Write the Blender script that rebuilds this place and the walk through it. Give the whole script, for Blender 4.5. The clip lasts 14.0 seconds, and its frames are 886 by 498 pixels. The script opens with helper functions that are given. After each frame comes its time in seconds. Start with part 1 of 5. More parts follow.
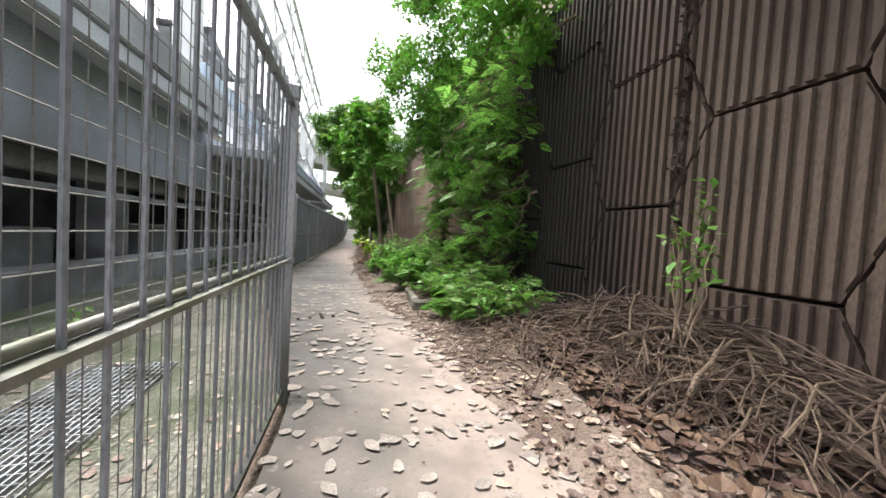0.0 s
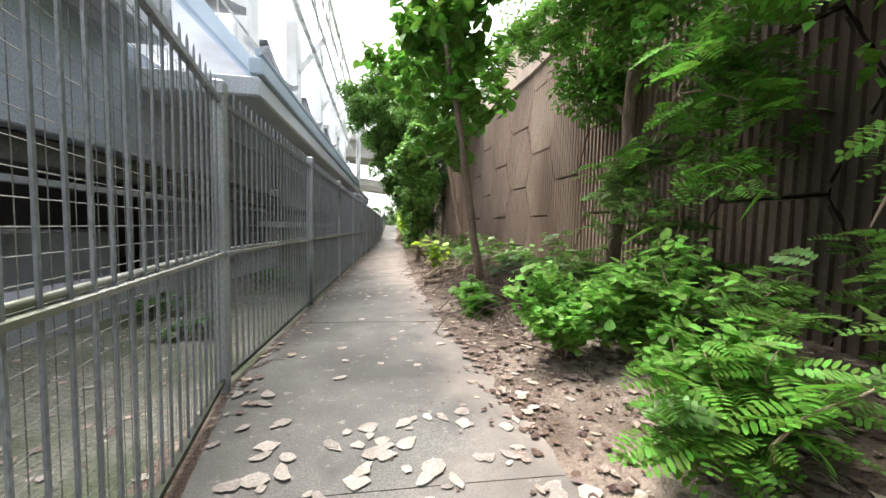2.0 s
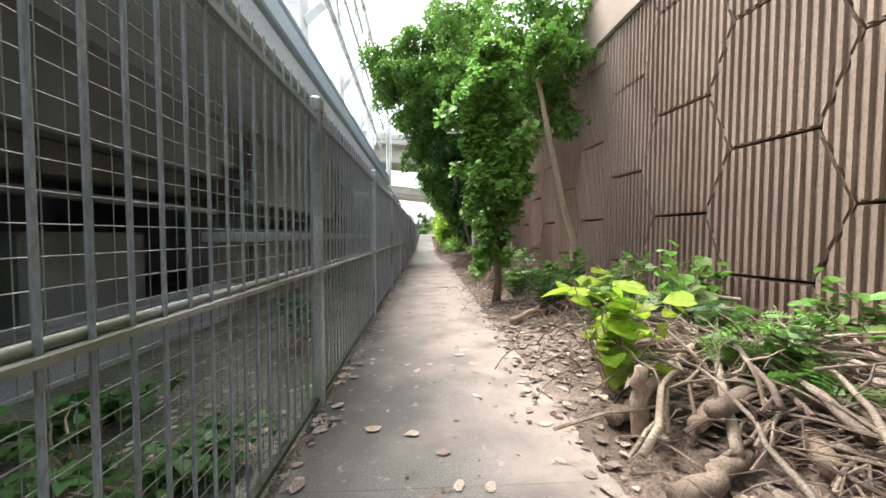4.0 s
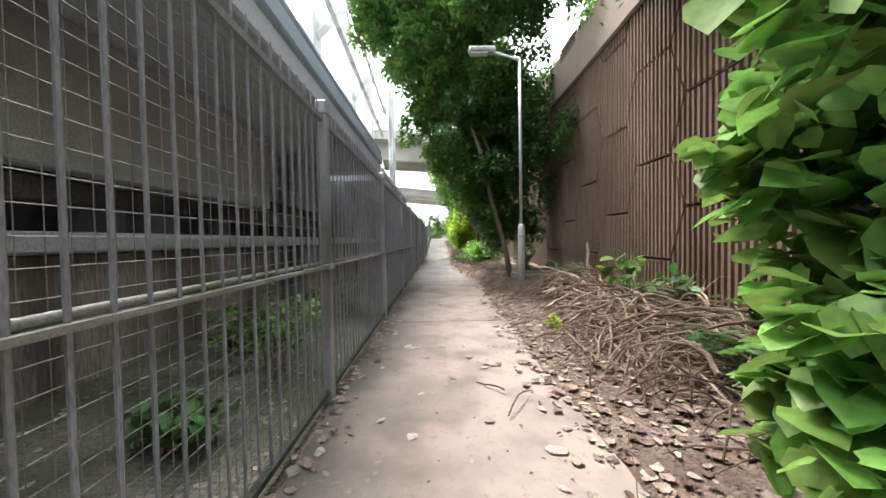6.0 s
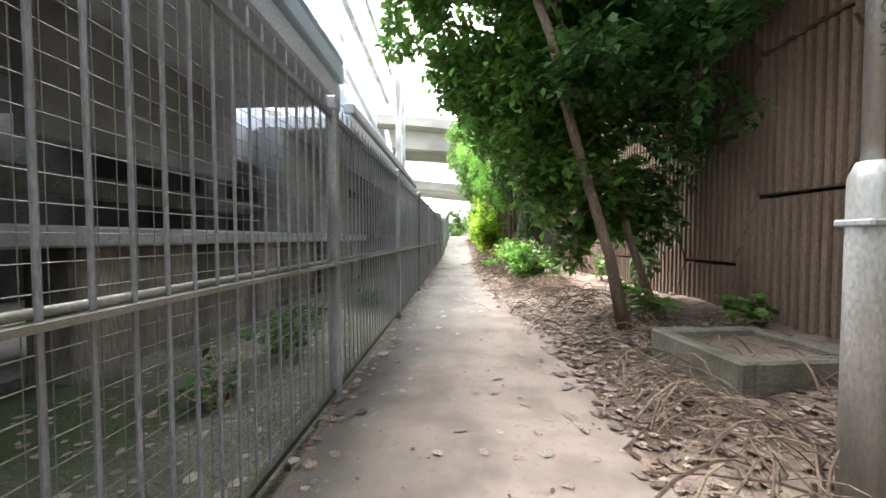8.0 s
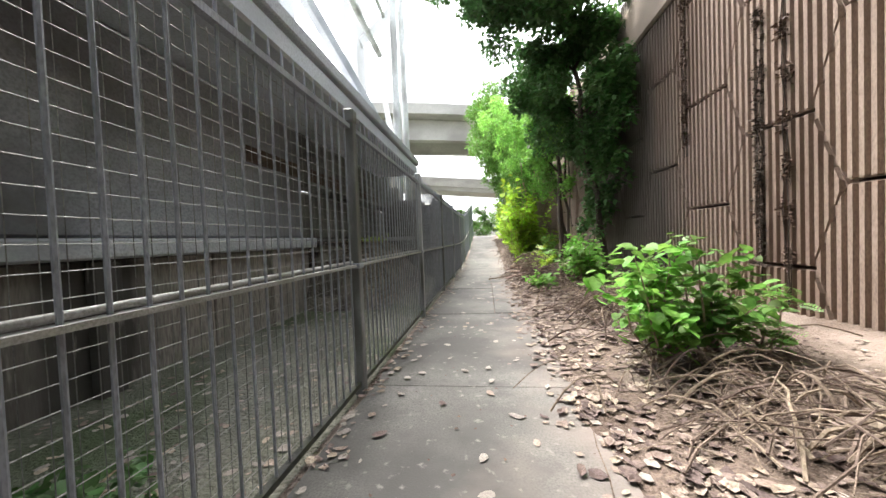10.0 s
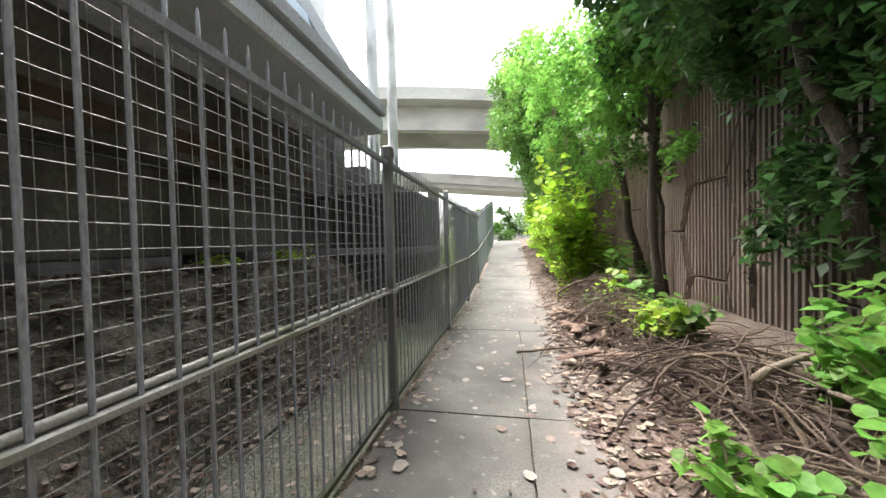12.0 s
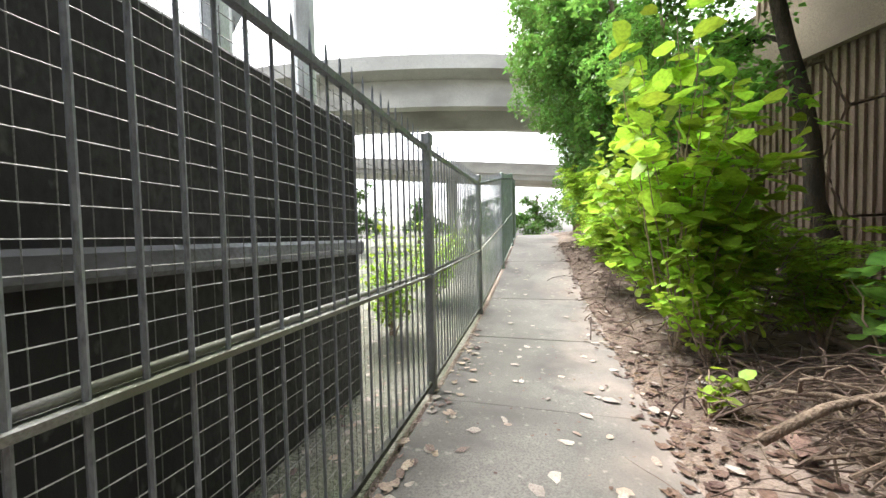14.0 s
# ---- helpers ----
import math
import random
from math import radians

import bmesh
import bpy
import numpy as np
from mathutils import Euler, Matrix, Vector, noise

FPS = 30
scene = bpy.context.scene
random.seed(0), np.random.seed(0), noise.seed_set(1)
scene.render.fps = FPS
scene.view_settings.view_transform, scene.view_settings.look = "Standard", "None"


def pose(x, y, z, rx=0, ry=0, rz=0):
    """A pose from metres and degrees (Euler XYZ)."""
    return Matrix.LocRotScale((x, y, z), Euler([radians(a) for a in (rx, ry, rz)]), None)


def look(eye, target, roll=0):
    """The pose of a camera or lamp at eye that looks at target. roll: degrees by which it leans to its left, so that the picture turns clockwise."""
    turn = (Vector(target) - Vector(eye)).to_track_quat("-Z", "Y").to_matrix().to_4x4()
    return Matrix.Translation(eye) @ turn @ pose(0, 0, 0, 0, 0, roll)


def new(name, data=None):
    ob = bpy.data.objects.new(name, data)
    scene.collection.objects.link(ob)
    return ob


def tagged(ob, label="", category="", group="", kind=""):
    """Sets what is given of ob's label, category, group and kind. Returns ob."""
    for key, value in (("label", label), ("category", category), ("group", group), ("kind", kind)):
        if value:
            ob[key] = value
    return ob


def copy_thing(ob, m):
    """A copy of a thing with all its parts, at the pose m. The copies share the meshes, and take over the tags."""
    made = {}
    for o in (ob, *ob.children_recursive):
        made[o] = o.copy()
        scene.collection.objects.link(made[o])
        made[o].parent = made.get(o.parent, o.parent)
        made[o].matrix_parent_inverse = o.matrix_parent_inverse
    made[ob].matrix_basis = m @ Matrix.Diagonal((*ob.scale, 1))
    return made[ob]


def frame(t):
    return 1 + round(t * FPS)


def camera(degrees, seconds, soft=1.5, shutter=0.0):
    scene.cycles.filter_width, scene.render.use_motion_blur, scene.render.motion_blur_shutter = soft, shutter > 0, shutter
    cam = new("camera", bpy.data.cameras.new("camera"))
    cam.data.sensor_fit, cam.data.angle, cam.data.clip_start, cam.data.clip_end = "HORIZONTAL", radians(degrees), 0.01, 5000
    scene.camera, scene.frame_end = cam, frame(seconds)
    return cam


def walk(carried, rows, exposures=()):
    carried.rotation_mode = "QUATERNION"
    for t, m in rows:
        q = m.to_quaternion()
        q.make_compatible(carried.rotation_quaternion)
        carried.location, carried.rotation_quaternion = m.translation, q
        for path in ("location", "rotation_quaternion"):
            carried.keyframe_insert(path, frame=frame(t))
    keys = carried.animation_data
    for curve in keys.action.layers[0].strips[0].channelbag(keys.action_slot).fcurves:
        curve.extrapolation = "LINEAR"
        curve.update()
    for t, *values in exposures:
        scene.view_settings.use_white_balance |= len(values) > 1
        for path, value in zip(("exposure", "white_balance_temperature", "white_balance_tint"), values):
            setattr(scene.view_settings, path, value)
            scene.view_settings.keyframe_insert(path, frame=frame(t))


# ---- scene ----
cam = camera(104.0, 14.0)
PATH = [
    (0, (1.807, -0.715, 1.16), (2.276, 1.228, 1.083), 3.4),
    (0.5, (1.696, 0.636, 1.159), (2.119, 2.59, 1.087), 3.5),
    (0.7, (1.643, 1.17, 1.173), (2.054, 3.124, 1.058), 1.5),
    (1, (1.557, 1.982, 1.182), (1.936, 3.944, 1.099), 3.2),
    (1.5, (1.396, 3.342, 1.16), (1.727, 5.31, 1.026), -0.3),
    (2, (1.162, 4.74, 1.149), (1.448, 6.716, 1.026), 1.3),
    (2.5, (0.948, 6.074, 1.143), (1.177, 8.058, 1.036), 0.5),
    (3, (0.819, 7.449, 1.15), (1.016, 9.437, 1.056), -0.5),
    (3.5, (0.779, 8.76, 1.182), (0.924, 10.753, 1.097), -0.3),
    (4, (0.729, 10.035, 1.175), (0.835, 12.03, 1.096), 0.2),
    (4.2, (0.725, 10.559, 1.169), (0.819, 12.555, 1.092), -0.2),
    (6.5, (0.835, 16.405, 1.103), (0.832, 18.404, 1.054), -0.7),
    (7, (0.87, 17.745, 1.118), (0.804, 19.743, 1.056), 0.0),
    (7.5, (0.861, 19.04, 1.14), (0.761, 21.035, 1.051), 0.6),
    (8, (0.868, 20.306, 1.116), (0.78, 22.303, 1.052), -0.2),
    (10.5, (1.002, 26.581, 1.106), (0.712, 28.559, 1.053), -1.9),
    (11, (1.019, 27.832, 1.241), (0.698, 29.806, 1.215), -1.3),
    (11.5, (0.985, 29.088, 1.287), (0.621, 31.055, 1.252), -2.1),
    (12, (0.948, 30.302, 1.327), (0.568, 32.265, 1.281), -1.3),
    (12.5, (0.875, 31.585, 1.313), (0.45, 33.539, 1.271), -1.9),
    (13, (0.826, 32.84, 1.284), (0.386, 34.79, 1.228), -1.0),
    (13.5, (0.837, 34.153, 1.25), (0.354, 36.094, 1.193), -0.3),
    (14, (0.846, 35.378, 1.247), (0.326, 37.308, 1.178), -1.3),
]
walk(cam, [(t, look(eye, target, roll)) for t, eye, target, roll in PATH],
     exposures=[(0, 1.93), (1.0, 2.08), (1.5, 2.2), (4, 2.42), (6.5, 2.45), (8, 2.92), (9.2, 2.7), (10.5, 2.48), (12.5, 2.6), (13.5, 2.55), (14, 2.33)])
# ---------------------------------------------------------------- light
world = bpy.data.worlds.new("overcast_sky")
scene.world = world
world.use_nodes = True
wn = world.node_tree
sky = wn.nodes.new("ShaderNodeTexSky")
sky.sky_type = "NISHITA"
sky.sun_disc = False
SUN_UP, SUN_TURN = 63.0, 318.0
sky.sun_elevation = radians(SUN_UP)
sky.sun_rotation = radians(SUN_TURN)
sky.dust_density = 4.0
cloud = wn.nodes.new("ShaderNodeHueSaturation")
cloud.inputs["Saturation"].default_value = 0.22
wn.links.new(sky.outputs["Color"], cloud.inputs["Color"])
wn.links.new(cloud.outputs["Color"], wn.nodes["Background"].inputs["Color"])
wn.nodes["Background"].inputs["Strength"].default_value = 0.15
sun_data = bpy.data.lights.new("sun", "SUN")
sun_data.energy, sun_data.angle, sun_data.color = 1.5, radians(30), (1.0, 0.95, 0.88)
sun = new("sun", sun_data)
sun.matrix_world = look((0, 0, 40), (Vector((0, 0, 40)) - Vector((
    math.sin(radians(SUN_TURN)) * math.cos(radians(SUN_UP)), math.cos(radians(SUN_TURN)) * math.cos(radians(SUN_UP)), math.sin(radians(SUN_UP)))) ))


# ---------------------------------------------------------------- materials
def material(name, base, dark=None, scale=3.0, fine=60.0, rough=0.8, metal=0.0, bump=0.3, spread=0.0, stain=None, stain_scale=0.5,
             stretch=(1, 1, 1), island=False, through_light=0.0, bump_size=0.01, dust=None, algae_shade=None, specks=None):
    m = bpy.data.materials.new(name)
    m.use_nodes = True
    t = m.node_tree
    p = t.nodes["Principled BSDF"]
    p.inputs["Roughness"].default_value = rough
    p.inputs["Metallic"].default_value = metal
    co = t.nodes.new("ShaderNodeNewGeometry")
    mp = t.nodes.new("ShaderNodeMapping")
    mp.inputs["Scale"].default_value = stretch
    t.links.new(co.outputs["Position"], mp.inputs["Vector"])

    def noise_node(s, detail):
        n = t.nodes.new("ShaderNodeTexNoise")
        n.inputs["Scale"].default_value = s
        n.inputs["Detail"].default_value = detail
        t.links.new(mp.outputs["Vector"], n.inputs["Vector"])
        return n

    def ramp(source, lo, hi):
        r = t.nodes.new("ShaderNodeMapRange")
        r.inputs[1].default_value, r.inputs[2].default_value = lo, hi
        t.links.new(source, r.inputs[0])
        return r.outputs[0]

    def mix(fac, a, b, mode="MIX"):
        x = t.nodes.new("ShaderNodeMix")
        x.data_type, x.blend_type = "RGBA", mode
        for key, v in ((0, fac), (6, a), (7, b)):
            if hasattr(v, "is_output"):
                t.links.new(v, x.inputs[key])
            else:
                x.inputs[key].default_value = (*v, 1) if isinstance(v, tuple) else v
        return x.outputs[2]

    dark = dark or tuple(c * 0.6 for c in base)
    broad, grain = noise_node(scale, 5), noise_node(fine, 3)
    col = mix(ramp(broad.outputs[0], 0.35, 0.68), base, dark)
    col = mix(ramp(grain.outputs[0], 0.4, 0.75), col, tuple(c * 0.72 for c in dark))
    if stain:
        s = noise_node(stain_scale, 6)
        col = mix(ramp(s.outputs[0], 0.47, 0.63), col, stain)
    if specks:
        s4, s5 = noise_node(3.2, 8), noise_node(14.0, 6)
        col = mix(ramp(s4.outputs[0], 0.56, 0.72), col, tuple(c * 0.42 for c in base))
        col = mix(ramp(s5.outputs[0], 0.62, 0.78), col, specks)
    for patch in algae_shade or ():
        # black algae and the shade of the trees, painted over stretches of the wall
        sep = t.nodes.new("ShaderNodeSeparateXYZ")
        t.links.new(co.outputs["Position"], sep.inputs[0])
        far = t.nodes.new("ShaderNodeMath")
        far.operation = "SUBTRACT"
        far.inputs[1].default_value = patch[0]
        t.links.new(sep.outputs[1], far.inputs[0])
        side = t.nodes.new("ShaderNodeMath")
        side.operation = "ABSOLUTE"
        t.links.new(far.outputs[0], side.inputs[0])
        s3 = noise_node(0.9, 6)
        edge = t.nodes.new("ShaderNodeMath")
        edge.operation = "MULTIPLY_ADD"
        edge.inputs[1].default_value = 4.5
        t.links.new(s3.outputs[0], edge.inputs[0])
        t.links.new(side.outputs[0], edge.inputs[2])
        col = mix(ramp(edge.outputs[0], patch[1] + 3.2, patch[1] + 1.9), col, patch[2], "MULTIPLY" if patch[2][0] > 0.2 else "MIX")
    if dust:
        # dry soil trodden over the side of the path next to the planting
        sep = t.nodes.new("ShaderNodeSeparateXYZ")
        t.links.new(co.outputs["Position"], sep.inputs[0])
        s2 = noise_node(1.4, 6)
        add = t.nodes.new("ShaderNodeMath")
        add.operation = "MULTIPLY_ADD"
        add.inputs[1].default_value = 1.9
        t.links.new(s2.outputs[0], add.inputs[0])
        t.links.new(sep.outputs[0], add.inputs[2])
        shift = t.nodes.new("ShaderNodeMapRange")
        for k, q in zip((1, 2, 3, 4), (8.5, 15.0, 1.55, 0.0)):
            shift.inputs[k].default_value = q
        t.links.new(sep.outputs[1], shift.inputs[0])
        less = t.nodes.new("ShaderNodeMath")
        less.operation = "SUBTRACT"
        t.links.new(add.outputs[0], less.inputs[0])
        t.links.new(shift.outputs[0], less.inputs[1])
        back = t.nodes.new("ShaderNodeMapRange")
        for k, q in zip((1, 2, 3, 4), (22.0, 27.5, 0.0, 1.25)):
            back.inputs[k].default_value = q
        t.links.new(sep.outputs[1], back.inputs[0])
        less2 = t.nodes.new("ShaderNodeMath")
        less2.operation = "SUBTRACT"
        t.links.new(less.outputs[0], less2.inputs[0])
        t.links.new(back.outputs[0], less2.inputs[1])
        blot, grit = noise_node(2.4, 8), noise_node(22.0, 5)
        worn = mix(ramp(blot.outputs[0], 0.46, 0.66), dust, tuple(c * 0.62 for c in dust))
        worn = mix(ramp(grit.outputs[0], 0.56, 0.74), worn, tuple(c * 0.7 for c in dust))
        col = mix(ramp(less2.outputs[0], 0.75, 1.9), col, worn)
    if spread:
        if island:
            r = co.outputs["Random Per Island"]
        else:
            r = t.nodes.new("ShaderNodeObjectInfo").outputs["Random"]
        h = t.nodes.new("ShaderNodeHueSaturation")
        v = t.nodes.new("ShaderNodeMapRange")
        v.inputs[3].default_value, v.inputs[4].default_value = 1 - spread, 1 + spread
        t.links.new(r, v.inputs[0])
        t.links.new(v.outputs[0], h.inputs["Value"])
        hu = t.nodes.new("ShaderNodeMapRange")
        hu.inputs[3].default_value, hu.inputs[4].default_value = 0.5 - 0.05 * spread, 0.5 + 0.05 * spread
        t.links.new(r, hu.inputs[0])
        t.links.new(hu.outputs[0], h.inputs["Hue"])
        t.links.new(col, h.inputs["Color"])
        col = h.outputs["Color"]
    t.links.new(col, p.inputs["Base Color"])
    if bump:
        b = t.nodes.new("ShaderNodeBump")
        b.inputs["Strength"].default_value = bump
        b.inputs["Distance"].default_value = bump_size
        t.links.new(grain.outputs[0], b.inputs["Height"])
        t.links.new(b.outputs[0], p.inputs["Normal"])
    if through_light:
        tr = t.nodes.new("ShaderNodeBsdfTranslucent")
        t.links.new(col, tr.inputs["Color"])
        ms = t.nodes.new("ShaderNodeMixShader")
        ms.inputs[0].default_value = through_light
        t.links.new(p.outputs[0], ms.inputs[1])
        t.links.new(tr.outputs[0], ms.inputs[2])
        t.links.new(ms.outputs[0], t.nodes["Material Output"].inputs["Surface"])
    return m


M_PATH = material("worn_concrete", (0.165, 0.157, 0.146), (0.09, 0.086, 0.078), 1.1, 90, 0.75, bump=0.25, stain=(0.055, 0.052, 0.048), stain_scale=0.75, bump_size=0.004, dust=(0.285, 0.233, 0.203), specks=(0.27, 0.25, 0.225))
M_SOIL = material("leaf_litter_soil", (0.2, 0.15, 0.12), (0.1, 0.07, 0.054), 2.2, 45, 0.95, bump=0.9, stain=(0.27, 0.215, 0.18), stain_scale=0.9, bump_size=0.03)
M_DIRT = material("gravelly_ground", (0.21, 0.205, 0.175), (0.09, 0.095, 0.068), 1.2, 40, 0.95, bump=0.9, stain=(0.055, 0.075, 0.035), stain_scale=0.6, bump_size=0.03)
# the panel colour carries dark bands of algae and painted tree shade along y
M_PANEL = material("brown_ribbed_concrete", (0.36, 0.272, 0.22), (0.27, 0.198, 0.158), 1.1, 70, 0.85, bump=0.4, spread=0.10, stain=(0.15, 0.10, 0.075), stain_scale=0.45, stretch=(1, 1, 0.35), bump_size=0.005, algae_shade=((1.0, 4.2, (0.36, 0.34, 0.33)), (25.6, 0.9, (0.6, 0.57, 0.55)), (7.4, 1.2, (0.5, 0.48, 0.46)), (21.0, 2.6, (0.72, 0.67, 0.61)), (4.75, 1.5, (0.02, 0.016, 0.014)), (33.5, 1.8, (0.10, 0.08, 0.067))))
M_BACK = material("dark_joint_concrete", (0.10, 0.07, 0.055), None, 2, 60, 0.95)
M_HOLE = material("black_drain_hole", (0.016, 0.014, 0.012), None, 3, 60, 0.95, bump=0.2)
M_COPING = material("tan_concrete_coping", (0.36, 0.29, 0.23), (0.27, 0.21, 0.165), 0.8, 60, 0.85, bump=0.2, stain=(0.2, 0.16, 0.13))
M_STEEL = material("grey_galvanised_steel", (0.50, 0.52, 0.555), (0.37, 0.385, 0.41), 6, 120, 0.5, 0.2, bump=0.15, stain=(0.13, 0.13, 0.125), stain_scale=2.5, stretch=(1, 1, 0.3), bump_size=0.002)
M_BAR = material("painted_grey_bar", (0.345, 0.365, 0.41), (0.23, 0.245, 0.275), 7, 120, 0.5, 0.15, bump=0.15, stretch=(1, 1, 0.3), bump_size=0.002)
M_RAIL = material("weathered_zinc_rail", (0.41, 0.41, 0.405), (0.30, 0.30, 0.28), 6, 120, 0.55, 0.3, bump=0.15, stain=(0.2, 0.21, 0.16), stain_scale=2.5, bump_size=0.002)
M_WIRE = material("galvanised_wire", (0.25, 0.247, 0.235), (0.15, 0.148, 0.138), 9, 150, 0.6, 0.15, bump=0)
M_GREEN_STEEL = material("grey_green_steel", (0.30, 0.36, 0.33), (0.20, 0.25, 0.22), 6, 120, 0.55, 0.4, bump=0.1)
M_LAMP = material("zinc_lamp_post", (0.66, 0.68, 0.68), (0.50, 0.52, 0.52), 5, 90, 0.45, 0.3, bump=0.1, stain=(0.3, 0.3, 0.29), stain_scale=2, stretch=(1, 1, 0.4), bump_size=0.002)
M_SLAB = material("grey_building_concrete", (0.36, 0.375, 0.41), (0.27, 0.28, 0.31), 0.7, 50, 0.85, bump=0.3, stain=(0.10, 0.10, 0.105), stain_scale=0.5, bump_size=0.004)
M_FOOTRAIL = material("grimy_foot_rail", (0.085, 0.085, 0.08), (0.045, 0.047, 0.042), 6, 90, 0.8, bump=0.3, stain=(0.06, 0.07, 0.04), stain_scale=2.5)
M_SOFFIT = material("blue_grey_soffit", (0.66, 0.70, 0.77), (0.52, 0.55, 0.61), 0.5, 40, 0.8, bump=0.2, stain=(0.42, 0.44, 0.48), stain_scale=0.4)
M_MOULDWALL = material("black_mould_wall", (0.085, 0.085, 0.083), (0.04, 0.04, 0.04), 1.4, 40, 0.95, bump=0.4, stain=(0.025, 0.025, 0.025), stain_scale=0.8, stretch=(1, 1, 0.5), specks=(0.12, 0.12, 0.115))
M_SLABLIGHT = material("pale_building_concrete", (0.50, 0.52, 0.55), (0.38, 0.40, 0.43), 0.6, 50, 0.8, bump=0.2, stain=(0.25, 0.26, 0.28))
# shared by mouldy walls and the undercroft, whose gloom is put into this colour
M_DARKWALL = material("dark_mottled_wall", (0.18, 0.18, 0.175), (0.10, 0.10, 0.097), 1.6, 40, 0.95, bump=0.4, stain=(0.05, 0.05, 0.048), stain_scale=0.9, stretch=(1, 1, 0.5), specks=(0.2, 0.2, 0.19))
M_WHITE = material("white_painted_steel", (0.78, 0.79, 0.80), (0.66, 0.67, 0.69), 0.7, 60, 0.5, bump=0.1, stain=(0.5, 0.5, 0.5))
M_BLUEWALL = material("blue_grey_render", (0.40, 0.44, 0.51), (0.30, 0.33, 0.39), 0.6, 50, 0.85, bump=0.3, stain=(0.2, 0.21, 0.235), stain_scale=0.5, stretch=(1, 1, 0.6), bump_size=0.004)
M_STREAKED = material("rust_streaked_concrete", (0.34, 0.31, 0.28), (0.17, 0.15, 0.135), 1.6, 50, 0.95, bump=0.4, stain=(0.055, 0.05, 0.046), stain_scale=1.1, stretch=(1, 1, 0.15), specks=(0.3, 0.28, 0.25))
M_RUBBLE = material("dark_rubble_earth", (0.10, 0.088, 0.075), (0.045, 0.04, 0.034), 3.0, 30, 0.95, bump=1.0, stain=(0.16, 0.145, 0.125), stain_scale=2.5, bump_size=0.04)
M_PALEBLUE = material("pale_blue_fascia", (0.50, 0.60, 0.72), (0.40, 0.49, 0.60), 0.8, 60, 0.6, bump=0.1)
M_BRIDGE = material("weathered_bridge_concrete", (0.52, 0.51, 0.49), (0.40, 0.39, 0.375), 0.25, 12, 0.85, bump=0.2, stain=(0.28, 0.27, 0.26), stain_scale=0.15, stretch=(1, 1, 2))
M_KERB = material("mossy_kerb_concrete", (0.24, 0.225, 0.2), (0.14, 0.135, 0.11), 4, 60, 0.9, bump=0.6, stain=(0.09, 0.09, 0.06), stain_scale=2.5)
M_BARK = material("grey_brown_bark", (0.23, 0.17, 0.125), (0.12, 0.085, 0.06), 7, 70, 0.9, bump=0.9, stretch=(1, 1, 0.3), bump_size=0.02)
M_BARKDARK = material("dark_wet_bark", (0.10, 0.074, 0.056), (0.05, 0.037, 0.029), 7, 70, 0.9, bump=0.9, stretch=(1, 1, 0.3), bump_size=0.02)
M_BARKPALE = material("pale_bark", (0.42, 0.32, 0.24), (0.28, 0.20, 0.15), 7, 70, 0.9, bump=0.7, stretch=(1, 1, 0.4), bump_size=0.015)
M_TWIG = material("dry_dead_wood", (0.285, 0.22, 0.172), (0.14, 0.10, 0.076), 6, 80, 0.9, bump=0.6, spread=0.35, island=True, bump_size=0.01)
M_BARKRED = material("fallen_red_brown_bark", (0.27, 0.175, 0.135), (0.13, 0.082, 0.062), 6, 80, 0.85, bump=0.7, spread=0.45, bump_size=0.012)
M_DRIFT = material("bleached_dead_branch", (0.38, 0.305, 0.245), (0.18, 0.135, 0.102), 6, 80, 0.85, bump=0.6, spread=0.4, bump_size=0.01)
# damp twigs, darkened further in colour for the shade below the bushes
M_DAMPTWIG = material("damp_shaded_twigs", (0.13, 0.088, 0.064), (0.065, 0.043, 0.032), 6, 80, 0.85, bump=0.6, spread=0.4, island=True, bump_size=0.01)
# red-brown damp leaves; bush shade is part of this dark tone
M_DAMPLEAF = material("damp_shaded_red_brown_leaf", (0.135, 0.078, 0.054), (0.08, 0.045, 0.032), 9, 90, 0.75, bump=0.3, spread=0.45, island=True)
M_DEADLEAF = material("dry_fallen_leaf", (0.32, 0.25, 0.212), (0.2, 0.148, 0.122), 9, 90, 0.85, bump=0.3, spread=0.6, island=True)
M_PALELEAF = material("bleached_fallen_leaf", (0.37, 0.335, 0.3), (0.25, 0.215, 0.19), 9, 90, 0.8, bump=0.3, spread=0.25, island=True)


def leaf_material(name, base, spread=0.4, glow=0.4):
    return material(name, base, tuple(c * 0.72 for c in base), 1.2, 30, 0.5, bump=0.0, spread=spread, island=True, through_light=glow)


M_LEAF = leaf_material("mid_green_leaves", (0.16, 0.32, 0.06))
M_LEAFDARK = leaf_material("dark_green_leaves", (0.085, 0.19, 0.05))
M_LEAFLIME = leaf_material("lime_green_leaves", (0.42, 0.63, 0.06), 0.45, 0.52)
M_LEAFBRIGHT = leaf_material("bright_green_leaves", (0.26, 0.53, 0.1), 0.3, 0.56)
M_LEAFVINE = leaf_material("vine_leaves", (0.24, 0.45, 0.1))
M_LEAFFERN = leaf_material("fresh_green_leaves", (0.15, 0.35, 0.045))


# ---------------------------------------------------------------- mesh helpers
def thing(name, label, category, kind="", group="", at=(0, 0, 0), turn=0.0):
    ob = new(name)
    ob.matrix_world = pose(*at, 0, 0, turn)
    ob.empty_display_size = 0.2
    return tagged(ob, label, category, group, kind)


def link(name, mesh, mat, parent=None, label="", kind=""):
    if mat and not mesh.materials:
        mesh.materials.append(mat)
    ob = new(name, mesh)
    if parent:
        ob.parent = parent
    return tagged(ob, label, "", "", kind)


def part(name, bm, mat, parent, label=""):
    mesh = bpy.data.meshes.new(name)
    bm.to_mesh(mesh)
    bm.free()
    return link(name, mesh, mat, parent, label)


